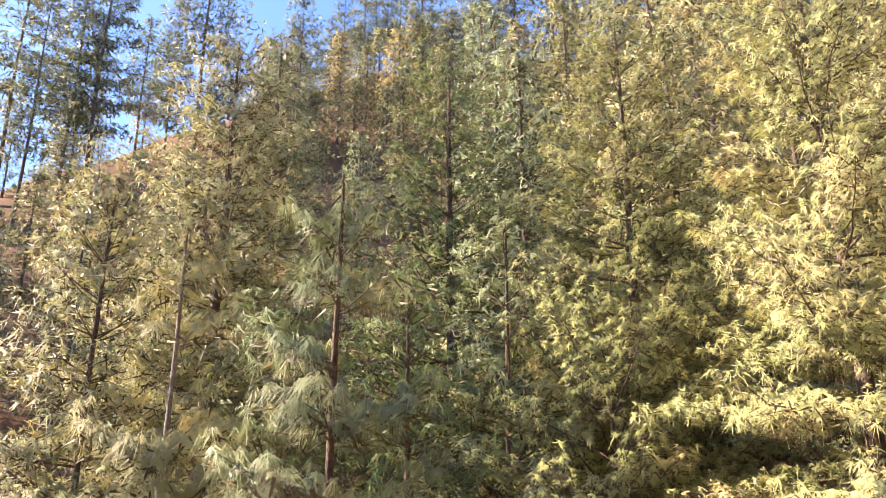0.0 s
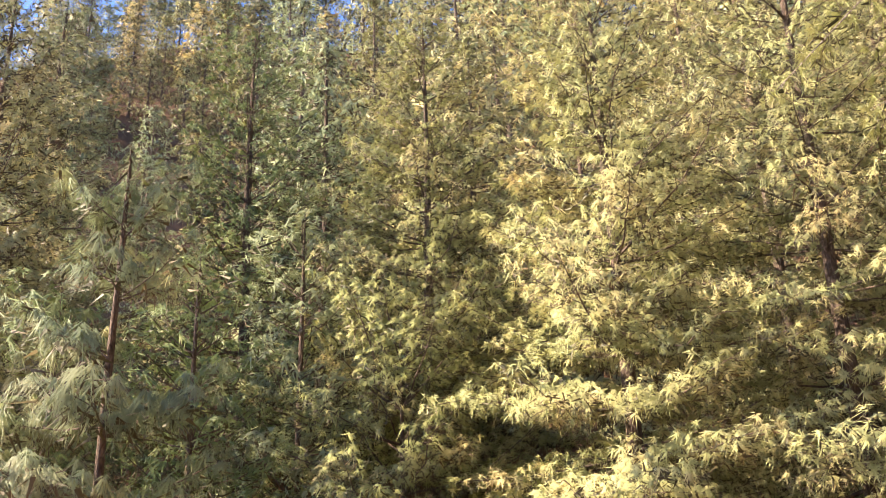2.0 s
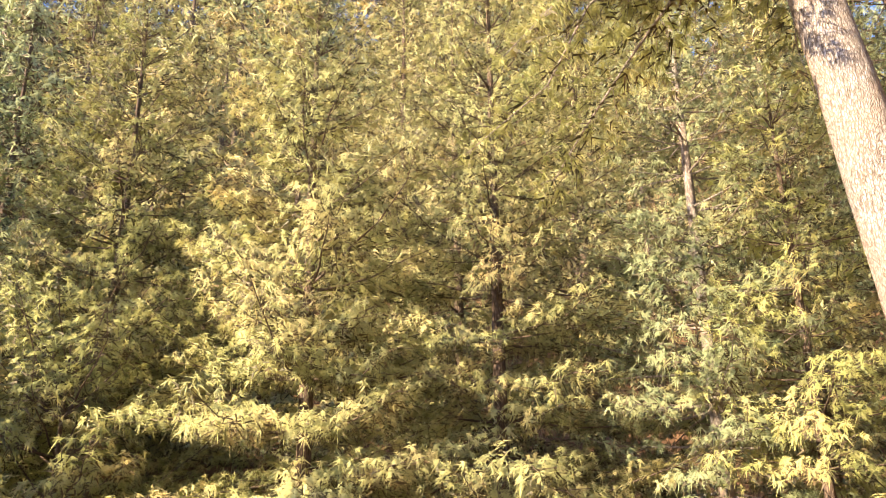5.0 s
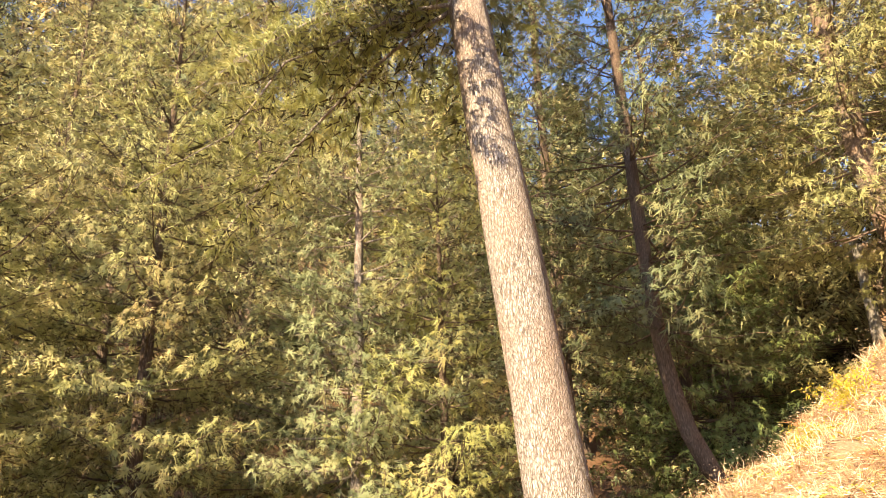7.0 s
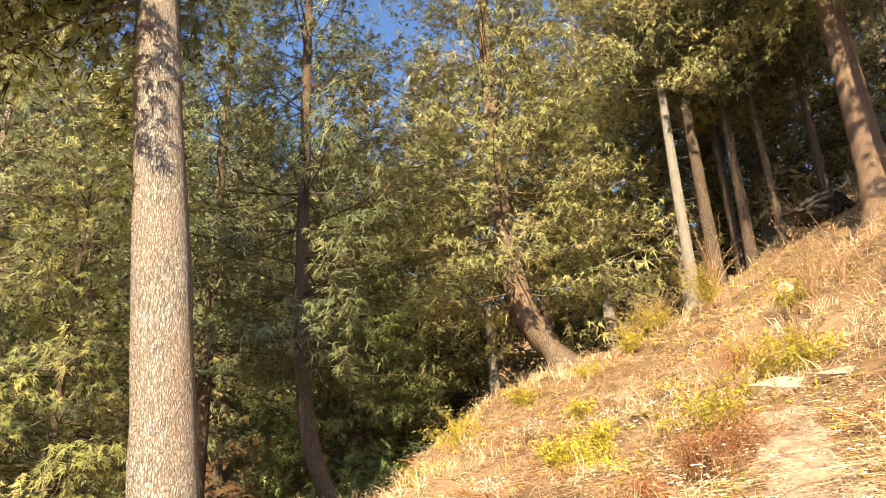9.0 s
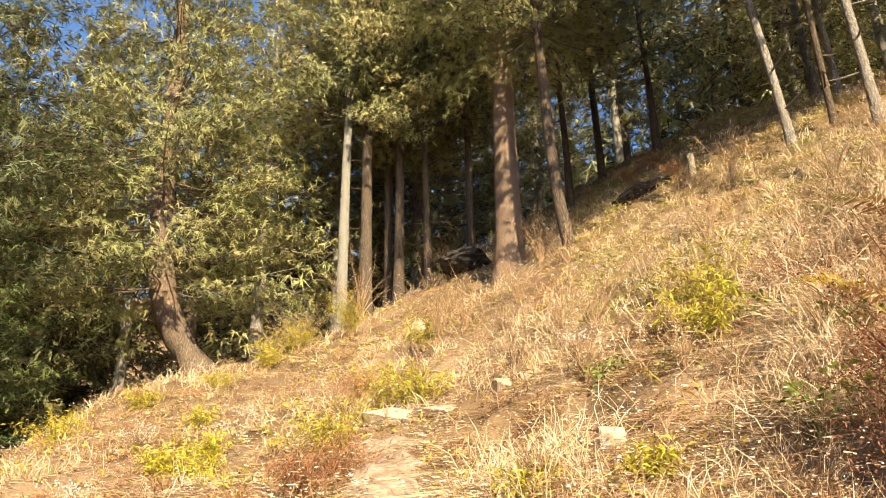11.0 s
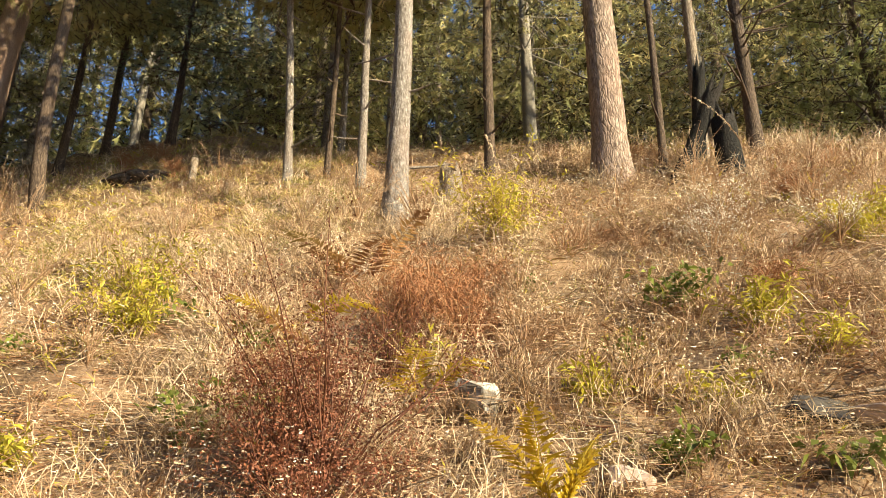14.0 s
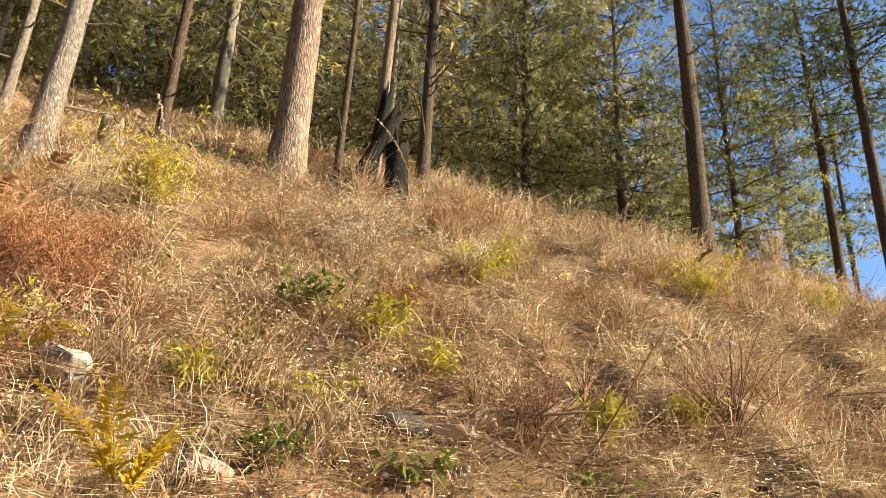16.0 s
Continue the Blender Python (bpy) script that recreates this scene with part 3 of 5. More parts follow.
pine(-7.58, -16.07, 15.0, 2.60, 0.140, "dark pine at the edge of the slope", 156, detail=1, gap=0.5, base=0.40, leaves="dark", bark_mat=BARK_DARK, full=11.3)
pine(-8.49, -23.35, 13.0, 2.20, 0.100, "thin pine at the edge of the slope", 157, detail=1, gap=0.5, base=0.36, leaves="dark", bark_mat=BARK_DARK)
pine(-10.43, -23.60, 13.0, 2.20, 0.100, "thin pine against the sky", 158, detail=1, gap=0.5, base=0.38, leaves="dark", bark_mat=BARK_DARK)
pine(-2.56, -17.80, 9.0, 2.80, 0.120, "bushy young pine on the far side of the slope", 159, detail=1, base=0.06, leaves="yellow", bark_mat=BARK_DARK, shape=0.6)
pine(-0.25, -17.54, 10.0, 3.00, 0.120, "bushy yellow-green pine above the slope", 160, detail=1, base=0.10, leaves="yellow", bark_mat=BARK_DARK, shape=0.6)
pine(-5.91, -20.04, 11.0, 3.00, 0.120, "bushy young pine at the edge of the slope", 161, detail=1, base=0.08, leaves="yellow", bark_mat=BARK_DARK, shape=0.6)
# the big leaning trunk beside the path
pine(8.34, 3.00, 17.0, 4.6, 0.362, "large leaning pine with pale scaly bark", 7, detail=2, base=0.4, hang=0.80, bare=0.10, leaves="yellow", bark_mat=BARK_PALE, bend=(-0.046, 0.097), needle=0.20, dense=1.15, wide=0.011, blades=26, gap=0.45, side=(0.05, 1.0), full=14.0, crownwise=0.2, shape=2.2)

# forest on the far bank and behind the crest
FINE = dict(blades=10, wide=0.036, needle=0.26, dense=1.25, full=9.0)
KINDS = [pine_meshes(300 + i, h, r, 0.17, base=bs, leaves=lv, bark_mat=bk, detail=0, **kw) for i, (h, r, bs, lv, bk, kw) in enumerate([
    (13, 3.2, 0.08, "olive", BARK_DARK, {}), (14, 3.3, 0.10, "rusty", BARK_DARK, {}), (12, 3.1, 0.06, "yolive", BARK_DARK, {}),
    (13, 3.0, 0.12, "blue", BARK_DARK, {}), (14, 3.0, 0.24, "olive", BARK_PALE, FINE), (14, 2.9, 0.30, "olive", BARK_SMOOTH, FINE), (12, 3.1, 0.10, "yolive", BARK_PALE, FINE)])]
DISTANT = [pine_meshes(310 + i, 13, 3.2, 0.17, base=0.08, leaves=lv, bark_mat=BARK_DARK, detail=0, dense=0.42, blades=6, wide=0.13, needle=0.6) for i, lv in enumerate(("olive", "rusty", "yolive", "blue"))]
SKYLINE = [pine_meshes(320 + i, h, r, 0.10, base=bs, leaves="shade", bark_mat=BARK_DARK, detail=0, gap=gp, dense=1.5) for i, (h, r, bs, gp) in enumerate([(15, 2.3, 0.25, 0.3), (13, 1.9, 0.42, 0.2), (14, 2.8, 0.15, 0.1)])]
rnd = random.Random(5)


def free(x, y, gap):
    return all((x - a) ** 2 + (y - b) ** 2 > gap * gap for a, b in spots)


def scatter(count, bearings, distances, kinds, label, gap, size=(0.8, 1.2)):
    made = 0
    for _ in range(count * 40):
        b, d = rnd.uniform(*bearings), math.sqrt(rnd.uniform(distances[0] ** 2, distances[1] ** 2))
        x, y = site(b, d)
        if free(x, y, gap):
            spots.append((x, y))
            stand(rnd.choice(kinds), x, y, label, "forest pines", turn=rnd.uniform(0, 6.28), scale=rnd.uniform(*size))
            made += 1
        if made == count:
            break


def skyline(bearing, distance, height, thick):
    """A tall thin pine standing against the sky on the ridge."""
    x, y = site(bearing, distance)
    spots.append((x, y))
    k = SKYLINE[thick]
    stand(k, x, y, "tall thin pine against the sky on the ridge", "skyline pines", turn=bearing * 2.3, scale=height / (15, 13, 14)[thick])


scatter(40, (-100, -1), (22, 44), KINDS[:4], "pine of the forest on the far bank", 3.6, (0.85, 1.25))
scatter(9, (0, 18), (24, 42), KINDS[:4], "young pine on the far bank", 3.8, (0.55, 0.72))
scatter(36, (-64, -12), (46, 74), DISTANT, "distant pine high on the far slope", 4.2, (1.1, 1.5))
scatter(46, (-74, -3), (72, 96), DISTANT, "distant pine near the top of the far slope", 3.6, (1.1, 1.6))
scatter(14, (-84, -56), (50, 80), DISTANT, "distant pine near the top of the far slope", 4.6, (1.0, 1.45))
scatter(10, (-12, 7), (44, 70), DISTANT, "distant pine on the far slope", 4.0, (0.7, 0.95))
scatter(14, (3, 16), (62, 84), DISTANT, "young pine on the ridge", 2.8, (0.5, 0.7))
scatter(16, (2, 17), (48, 74), DISTANT, "young pine on the ridge", 3.4, (0.45, 0.65))
scatter(16, (17, 38), (34, 62), DISTANT, "young pine on the shaded flank", 3.4, (0.4, 0.6))
scatter(20, (14, 38), (24, 46), KINDS[3:6], "shaded pine on the flank of the far hill", 3.4, (0.5, 0.75))
# added out of view on the left, to shade the far hill's flank
scatter(18, (38, 64), (30, 60), KINDS[:4], "unseen pine on the near flank, added for shade", 4.0, (0.8, 1.1))
for bearing, distance, height, thick in [(30.2, 52, 20, 0), (28.6, 50, 22, 0), (32.5, 48, 17, 0), (25.6, 56, 13, 1), (21.5, 58, 23, 2), (23.6, 60, 14, 0), (34.0, 55, 20, 1),
                                         (10.6, 72, 13, 1), (8.9, 74, 14, 1), (8.0, 75, 13.5, 1), (7.0, 76, 13, 1), (5.9, 74, 14, 1), (11.6, 70, 10, 0), (4.0, 64, 18, 2), (13.9, 50, 15, 2), (-0.4, 76, 16, 2), (-2.4, 78, 17, 0)]:
    skyline(bearing, distance, height, thick)
scatter(38, (-188, -96), (24, 44), KINDS[:3], "full-crowned pine behind the crest", 3.2, (1.25, 1.75))
scatter(34, (-194, -104), (19, 46), KINDS[4:], "pine of the forest behind the crest", 3.6, (0.8, 1.2))
scatter(13, (-120, -84), (21, 36), KINDS[4:], "pine of the forest behind the crest", 2.6, (0.8, 1.2))
scatter(8, (-178, -128), (20, 34), KINDS[4:], "pine of the forest behind the crest", 2.4, (0.8, 1.2))

# ---- low plants, stones and dead wood on the slope ----
STRAW = leafy("grass_straw", (0.11, 0.072, 0.038), (0.90, 0.70, 0.48), (0.22, 0.120, 0.068), 0.26, 0.15, 0.6, soft_scale=8.0)
RUST = leafy("grass_rusty", (0.20, 0.095, 0.05), (0.50, 0.29, 0.17), (0.34, 0.16, 0.08), 0.25, 0.15, 0.6)
RUST_PUFF = leafy("grass_red_brown", (0.19, 0.075, 0.035), (0.46, 0.23, 0.12), (0.38, 0.17, 0.08), 0.2, 0.15, 0.5)
SEED = leafy("seed_stalks", (0.36, 0.25, 0.155), (0.94, 0.80, 0.61), (0.46, 0.31, 0.19), 0.20, 0.15, 0.65)
YELLOW_LEAF = leafy("leaves_yellow_green", (0.26, 0.25, 0.03), (0.58, 0.49, 0.065), (0.56, 0.42, 0.11), 0.2, 0.35)
GREEN_LEAF = leafy("leaves_green", (0.08, 0.11, 0.025), (0.24, 0.27, 0.06), (0.46, 0.42, 0.10), 0.15, 0.4)
BROWN_LEAF = leafy("leaves_red_brown", (0.10, 0.034, 0.022), (0.28, 0.11, 0.068), (0.20, 0.08, 0.04), 0.2, 0.3)
BROWN_STEM = leafy("stems_red_brown", (0.09, 0.035, 0.022), (0.22, 0.10, 0.065), (0.16, 0.075, 0.045), 0.2, 0.1)
FERN_LEAF = leafy("fern_yellowing", (0.40, 0.30, 0.03), (0.72, 0.53, 0.06), (0.44, 0.24, 0.06), 0.2, 0.4)
FERN_BROWN = leafy("fern_brown", (0.20, 0.09, 0.04), (0.38, 0.19, 0.09), (0.34, 0.24, 0.08), 0.2, 0.3)
PETAL = leafy("dried_white_flowers", (0.62, 0.58, 0.50), (0.85, 0.82, 0.74), (0.66, 0.56, 0.42), 0.12, 0.3)
OLIVE_GRASS = leafy("grass_olive", (0.13, 0.125, 0.035), (0.42, 0.37, 0.13), (0.46, 0.34, 0.15), 0.2, 0.2, 0.6)
STEM = leafy("dry_stems", (0.24, 0.14, 0.08), (0.44, 0.29, 0.17), (0.30, 0.16, 0.09), 0.2, 0.1)


def stone_mat(name, pale, mid, dark, lichen=0.5):
    m, n, out = material(name)
    co = n.nodes.new("ShaderNodeTexCoord").outputs["Object"]
    a, b = noise_tex(n, co, 9.0, 5.0), noise_tex(n, co, 42.0, 5.0)
    col = mixed(n, b, mid, pale)
    col = mixed(n, ramp(n, a, (lichen - 0.08, (0, 0, 0)), (lichen + 0.06, (1, 1, 1))), col, dark)
    p = node(n, "ShaderNodeBsdfPrincipled", Roughness=0.9)
    n.links.new(col, p.inputs["Base Color"])
    bm = node(n, "ShaderNodeBump", Strength=0.6, Distance=0.02)
    n.links.new(mixed(n, 0.5, a, b), bm.inputs["Height"])
    n.links.new(bm.outputs[0], p.inputs["Normal"])
    n.links.new(p.outputs[0], out.inputs[0])
    return m


LICHEN_STONE = stone_mat("stone_white_lichen", (0.62, 0.60, 0.55), (0.42, 0.385, 0.335), (0.17, 0.145, 0.12), 0.50)
TAN_STONE = stone_mat("stone_tan", (0.50, 0.40, 0.31), (0.36, 0.27, 0.20), (0.26, 0.19, 0.14), 0.58)
PINK_STONE = stone_mat("stone_pinkish", (0.58, 0.44, 0.37), (0.44, 0.33, 0.27), (0.30, 0.22, 0.18), 0.60)
DARK_STONE = stone_mat("stone_dark", (0.07, 0.06, 0.05), (0.04, 0.035, 0.03), (0.025, 0.02, 0.02), 0.5)
PATH_SOIL = stone_mat("path_bare_soil", (0.43, 0.33, 0.25), (0.27, 0.19, 0.135), (0.22, 0.145, 0.10), 0.54)
# near-black brown: carries the shade of the undercut bank as well as dark earth
DARK_EARTH = stone_mat("earth_dark_shaded_bank", (0.10, 0.065, 0.042), (0.055, 0.038, 0.026), (0.025, 0.02, 0.016), 0.52)
PALE_WOOD = bark("wood_bleached", (0.62, 0.53, 0.43), (0.34, 0.26, 0.20), (0.52, 0.42, 0.33), 2.0)
DEAD_WOOD = bark("wood_weathered", (0.40, 0.34, 0.28), (0.15, 0.11, 0.08), (0.30, 0.22, 0.16))


def named(name, verts, faces, mat, smooth=False):
    me = raw_mesh(name, verts, faces, smooth)
    me.materials.append(mat)
    return me


def child(name, me, top, kind="", label=""):
    ob = new(name, me)
    ob.parent = top
    return tagged(ob, label, kind=kind)


def leaf_array(rng, at, way, length, width, fold=0.35):
    """Folded pointed leaves, four corners each."""
    n = len(at)
    ln = length * rng.uniform(0.6, 1.2, size=(n, 1))
    side = unit(np.cross(way, rng.normal(size=(n, 3)))) * width * 0.5
    sag = np.array([0, 0, -1.0]) * ln * fold
    verts = np.stack([at, at + way * ln * 0.45 + side, at + way * ln + sag, at + way * ln * 0.45 - side], axis=1).reshape(-1, 3)
    return verts, np.arange(n * 4).reshape(-1, 4)


def field(seed, count, near, far, bearings, height, width, lean, mat, name, label, patch=0.0, patch_scale=0.6, clear=0.0, lift=0.0, per=1, arch=0.18):
    """Blades of grass over the slope, thinning out with distance; per: blades in each tussock."""
    rng = np.random.default_rng(seed)
    pts = []
    while len(pts) < count:
        u = rng.uniform()
        d = (near ** 0.55 + u * (far ** 0.55 - near ** 0.55)) ** (1 / 0.55)
        x, y = site(rng.uniform(*bearings), d)
        y -= 0.5
        if y > 4.2 or x > 22:
            continue
        g = noise.noise(Vector((x, y, seed * 3.1)) * patch_scale)
        if g < patch and rng.uniform() < 0.85:
            continue
        if hollow(x, y) > 0.04 and rng.uniform() < (0.85 if per > 1 or height > 0.3 else 0.35):
            continue
        if clear and on_path(x, y) < clear:
            continue
        pts.append((x, y, ground_z(x, y) - 0.01 + lift * rng.uniform() ** 1.5, d))
    p = np.repeat(np.array(pts), per, axis=0)
    at, d = p[:, :3], p[:, 3:]
    n = len(at)
    h = height * rng.uniform(0.45, 1.25, size=(n, 1))
    low = np.array([(1 - 0.4 * ease(4.0, 8.5, q[0])) * (0.32 + 0.68 * ease(3.0, 6.5, q[3])) for q in pts])
    h = h * np.repeat(low, per)[:, None]
    way = rng.normal(size=(n, 3)) * lean
    way[:, 2] = 1.0
    if per > 1:
        off = rng.normal(size=(n, 3)) * np.array([1, 1, 0.0])
        at = at + off * 0.05
        way = way + off * 0.5
        h = h * np.repeat(rng.uniform(0.6, 1.3, size=(n // per, 1)), per, axis=0)
    way = unit(way)
    w = (width + width * 0.25 * d) * 0.5
    side = unit(np.cross(way, rng.normal(size=(n, 3)))) * w
    flop = rng.normal(size=(n, 3)) * np.array([1, 1, 0]) * lean
    mid = at + way * h * 0.55
    tip = at + way * h + flop * h * 0.6 - np.array([0, 0, 1.0]) * h * arch * lean + (way * np.array([1, 1, 0]) * h * 0.45 if per > 1 else 0)
    verts = np.stack([at, mid + side, tip, mid - side], axis=1).reshape(-1, 3)
    return tagged(new(name, named(name, verts, np.arange(n * 4).reshape(-1, 4), mat)), label, "grass", kind="stuff")


PATH_LINE = [(1.2, -0.5), (3.4, -1.3), (5.5, -2.0), (6.9, -2.4), (8.1, -2.75)]


def on_path(x, y):
    best = 9.0
    for (a, b), (c, d) in zip(PATH_LINE, PATH_LINE[1:]):
        t = max(0, min(1, ((x - a) * (c - a) + (y - b) * (d - b)) / ((c - a) ** 2 + (d - b) ** 2)))
        best = min(best, math.hypot(x - a - t * (c - a), y - b - t * (d - b)))
    return best


def footpath():
    verts, faces, k = [], [], 7
    pts = []
    for (a, b), (c, d) in zip(PATH_LINE, PATH_LINE[1:]):
        for i in range(8):
            pts.append((a + (c - a) * i / 8, b + (d - b) * i / 8, c - a, d - b))
    for i, (x, y, dx, dy) in enumerate(pts):
        ln = math.hypot(dx, dy)
        nx, ny = -dy / ln, dx / ln
        wid = 0.34 + 0.10 * noise.noise(Vector((x, y, 3)) * 1.7) + 0.10 * noise.noise(Vector((x, y, 9)) * 4)
        for j in range(k):
            s = (j / (k - 1) * 2 - 1) * (wid + 0.16 * noise.noise(Vector((x, y, 5.5 * (j > 3))) * 5.0) * (abs(j - 3) > 1))
            px, py = x + nx * s, y + ny * s
            verts.append((px, py, ground_z(px, py) + 0.035 - 0.06 * (abs(j - 3) == 3)))
    for i in range(len(pts) - 1):
        for j in range(k - 1):
            a = i * k + j
            faces.append((a, a + 1, a + k + 1, a + k))
    return tagged(new("footpath", named("footpath", verts, faces, PATH_SOIL, True)), "bare trodden soil of a narrow footpath", "path", kind="structure")


footpath()
field(1, 90000, 2.2, 24, (-212, -70), 0.13, 0.0020, 1.5, STRAW, "dry_grass", "matted pale straw grass on the slope", -0.12, 1.3, clear=0.10)
field(11, 2300, 2.4, 22, (-212, -70), 0.29, 0.0020, 0.65, STRAW, "straw_tussocks", "arching tussocks of dry straw grass", -0.1, 0.9, clear=0.45, per=40, arch=0.6)
field(16, 1300, 3.4, 16, (-212, -128), 0.36, 0.0019, 0.6, STRAW, "bank_tussocks", "arching tussocks of pale straw on the bank", 0.0, 1.1, clear=0.45, per=44, arch=0.65)
field(17, 52000, 2.2, 13, (-212, -70), 0.15, 0.0017, 5.0, STRAW, "flattened_straw", "flattened tangle of dead straw over the soil", -0.5, 1.0, clear=0.06, lift=0.05)
field(18, 46000, 2.2, 8.5, (-212, -70), 0.065, 0.0021, 6.0, RUST, "needle_litter", "brown pine needles and dead stalks over the soil", -0.6, 1.0, lift=0.02)
field(19, 30000, 2.2, 9.0, (-212, -70), 0.075, 0.0017, 6.0, SEED, "broken_straw", "short pieces of pale broken straw on the ground", -0.6, 1.0, lift=0.03)
field(12, 160, 2.4, 20, (-212, -74), 0.34, 0.0022, 0.35, RUST, "rusty_tussocks", "tussocks of rust-brown withered grass", -0.05, 0.5, clear=0.45, per=60, arch=0.5)
field(8, 22000, 2.2, 22, (-212, -70), 0.20, 0.0038, 0.9, OLIVE_GRASS, "olive_grass", "fading olive-green grass between the straw", 0.1, 0.7, clear=0.3)
field(13, 46000, 5.0, 22, (-128, -72), 0.13, 0.0030, 1.5, STRAW, "short_grass", "short flattened straw grass on the upper slope", -0.5, 1.3, clear=0.1)
# olive grass, thickened so its colour also stands in for tree shade
field(14, 19000, 9.0, 20, (-141, -120), 0.26, 0.0034, 0.9, OLIVE_GRASS, "mound_grass", "olive and yellow grass under the crest, thickened for shade", -0.3, 0.7)
field(15, 4200, 5.0, 20, (-126, -72), 0.17, 0.008, 0.9, YELLOW_LEAF, "yellow_leaves", "low bright yellow herbs on the slope", 0.16, 0.8, clear=0.3)
field(2, 13000, 2.2, 22, (-212, -70), 0.19, 0.0036, 1.0, RUST, "rusty_grass", "rust-brown withered grass in patches", 0.05, clear=0.4)
field(3, 24000, 2.6, 22, (-212, -74), 0.50, 0.0020, 0.40, SEED, "seed_grass", "tall pale seed grass on the slope", -0.05, 0.4, clear=0.6)
field(4, 16000, 2.2, 20, (-212, -74), 0.32, 0.004, 0.55, STEM, "withered_stems", "thin brown withered stems among the grass", -0.1, 0.8, clear=0.4)
field(5, 6000, 2.2, 20, (-212, -70), 0.16, 0.009, 0.8, YELLOW_LEAF, "yellow_herbs", "low yellow-green herbs in the grass", 0.22, 0.9, clear=0.3)
field(6, 56000, 2.2, 20, (-212, -70), 0.020, 0.0042, 2.5, SEED, "leaf_litter", "pale dry flakes and seed fluff over the grass", -0.3, 0.9, lift=0.42, clear=0.06)
field(20, 30000, 3.0, 16, (-212, -74), 0.024, 0.0046, 1.6, SEED, "seed_fluff", "patches of pale fluffy seed heads above the grass", 0.12, 1.3, lift=0.46, clear=0.4)
field(21, 9000, 3.2, 14, (-212, -120), 0.024, 0.0052, 1.6, PETAL, "white_fluff", "patches of white dried flower heads above the grass", 0.24, 1.1, lift=0.50, clear=0.4)
field(7, 26000, 2.2, 18, (-212, -70), 0.026, 0.005, 2.5, RUST, "brown_litter", "brown dead leaf flakes in the grass", -0.1, 0.9, lift=0.25, clear=0.02)


def shrub(name, x, y, height, spread, leaf, leaf_w, leaves, stems, mat, label, seed, category="shrub", upright=0.9, fold=0.3, low=0.25, sprig=0.0, stem_mat=None):
    """A small bush: thin stems fanning from one root, leaves along their upper part."""
    rng = np.random.default_rng(seed)
    top = new(name)
    top.matrix_world = Matrix.Translation((x, y, ground_z(x, y) - 0.02))
    a = rng.uniform(0, 6.28, size=stems)
    out = np.stack([np.cos(a), np.sin(a), np.zeros(stems)], axis=1) * rng.uniform(0.15, 1.0, size=(stems, 1)) * spread
    hh = height * rng.uniform(0.55, 1.05, size=stems)
    f = np.linspace(0, 1, 5)
    path = out[:, None] * (f ** 1.4)[None, :, None] + np.array([0, 0, 1.0]) * (hh[:, None] * (f ** upright)[None])[:, :, None]
    path += rng.normal(size=path.shape) * 0.03 * height * f[None, :, None]
    sv, sf = tubes(path, (0.0045 * (1 - 0.75 * f))[None].repeat(stems, 0) * (0.6 + height), 3)
    child("stemwork", named("stemwork", sv, sf, stem_mat or STEM), top, "stuff")
    i = rng.integers(stems, size=leaves)
    g = low + (1 - low) * rng.uniform(size=leaves) ** 0.8
    seg = np.minimum((g * 4).astype(int), 3)
    fr = (g * 4 - seg)[:, None]
    at = path[i, seg] * (1 - fr) + path[i, seg + 1] * fr
    way = unit(rng.normal(size=(leaves, 3)) + np.array([0, 0, 0.5]))
    if sprig:
        c = rng.integers(max(1, leaves // 16), size=leaves)
        lead = unit(rng.normal(size=(c.max() + 1, 3)) + np.array([0, 0, 0.7]))
        at = at[c] + lead[c] * rng.uniform(0, sprig, size=(leaves, 1))
    at = at + way * rng.uniform(0, 0.05, size=(leaves, 1)) * (0.5 + height)
    lv, lf = leaf_array(rng, at, way, leaf, leaf_w, fold)
    child("foliage", named("foliage", lv, lf, mat), top, "stuff")
    return tagged(top, label, category)


def yellow_shrub(x, y, size, seed):
    return shrub("yellow_shrub", x, y, 0.44 * size, 0.42 * size, 0.085, 0.017, int(720 * size), 30, YELLOW_LEAF, "yellow-green leafy shrub in the dry grass", seed)


def green_herb(x, y, size, seed):
    return shrub("green_herb", x, y, 0.20 * size, 0.24 * size, 0.075, 0.034, int(80 * size), 11, GREEN_LEAF, "low green herb with broad leaves", seed, "herb")


def brown_bush(x, y, height, spread, leaves, seed):
    return shrub("withered_bush", x, y, height, spread, 0.020, 0.009, leaves * 2, 40, BROWN_LEAF, "withered red-brown bush with fine dead leaves", seed, low=0.16, sprig=0.20, stem_mat=BROWN_STEM)


def rusty_tuft(x, y, size, seed):
    return shrub("rusty_tuft", x, y, 0.40 * size, 0.40 * size, 0.10, 0.006, int(1500 * size), 46, RUST_PUFF, "soft rusty-brown tuft of dead grass", seed, "grass tuft", low=0.35, fold=0.5)


def straw_tuft(x, y, size, seed):
    return shrub("grass_tuft", x, y, 0.36 * size, 0.34 * size, 0.24, 0.006, int(220 * size), 30, STRAW, "arching tuft of pale straw grass", seed, "grass tuft", low=0.1, fold=0.7)


def dry_weed(x, y, size, seed):
    return shrub("dry_weed", x, y, 0.50 * size, 0.40 * size, 0.020, 0.010, int(260 * size), 26, SEED, "bushy dry weed with fine pale stems", seed, "wild plant", low=0.35, fold=0.2)


def flower_patch(x, y, size, seed):
    return shrub("dried_flowers", x, y, 0.50 * size, 0.46 * size, 0.016, 0.014, int(620 * size), 60, PETAL, "dried white flower heads on thin stems", seed, "wildflower", low=0.55, fold=0.1)


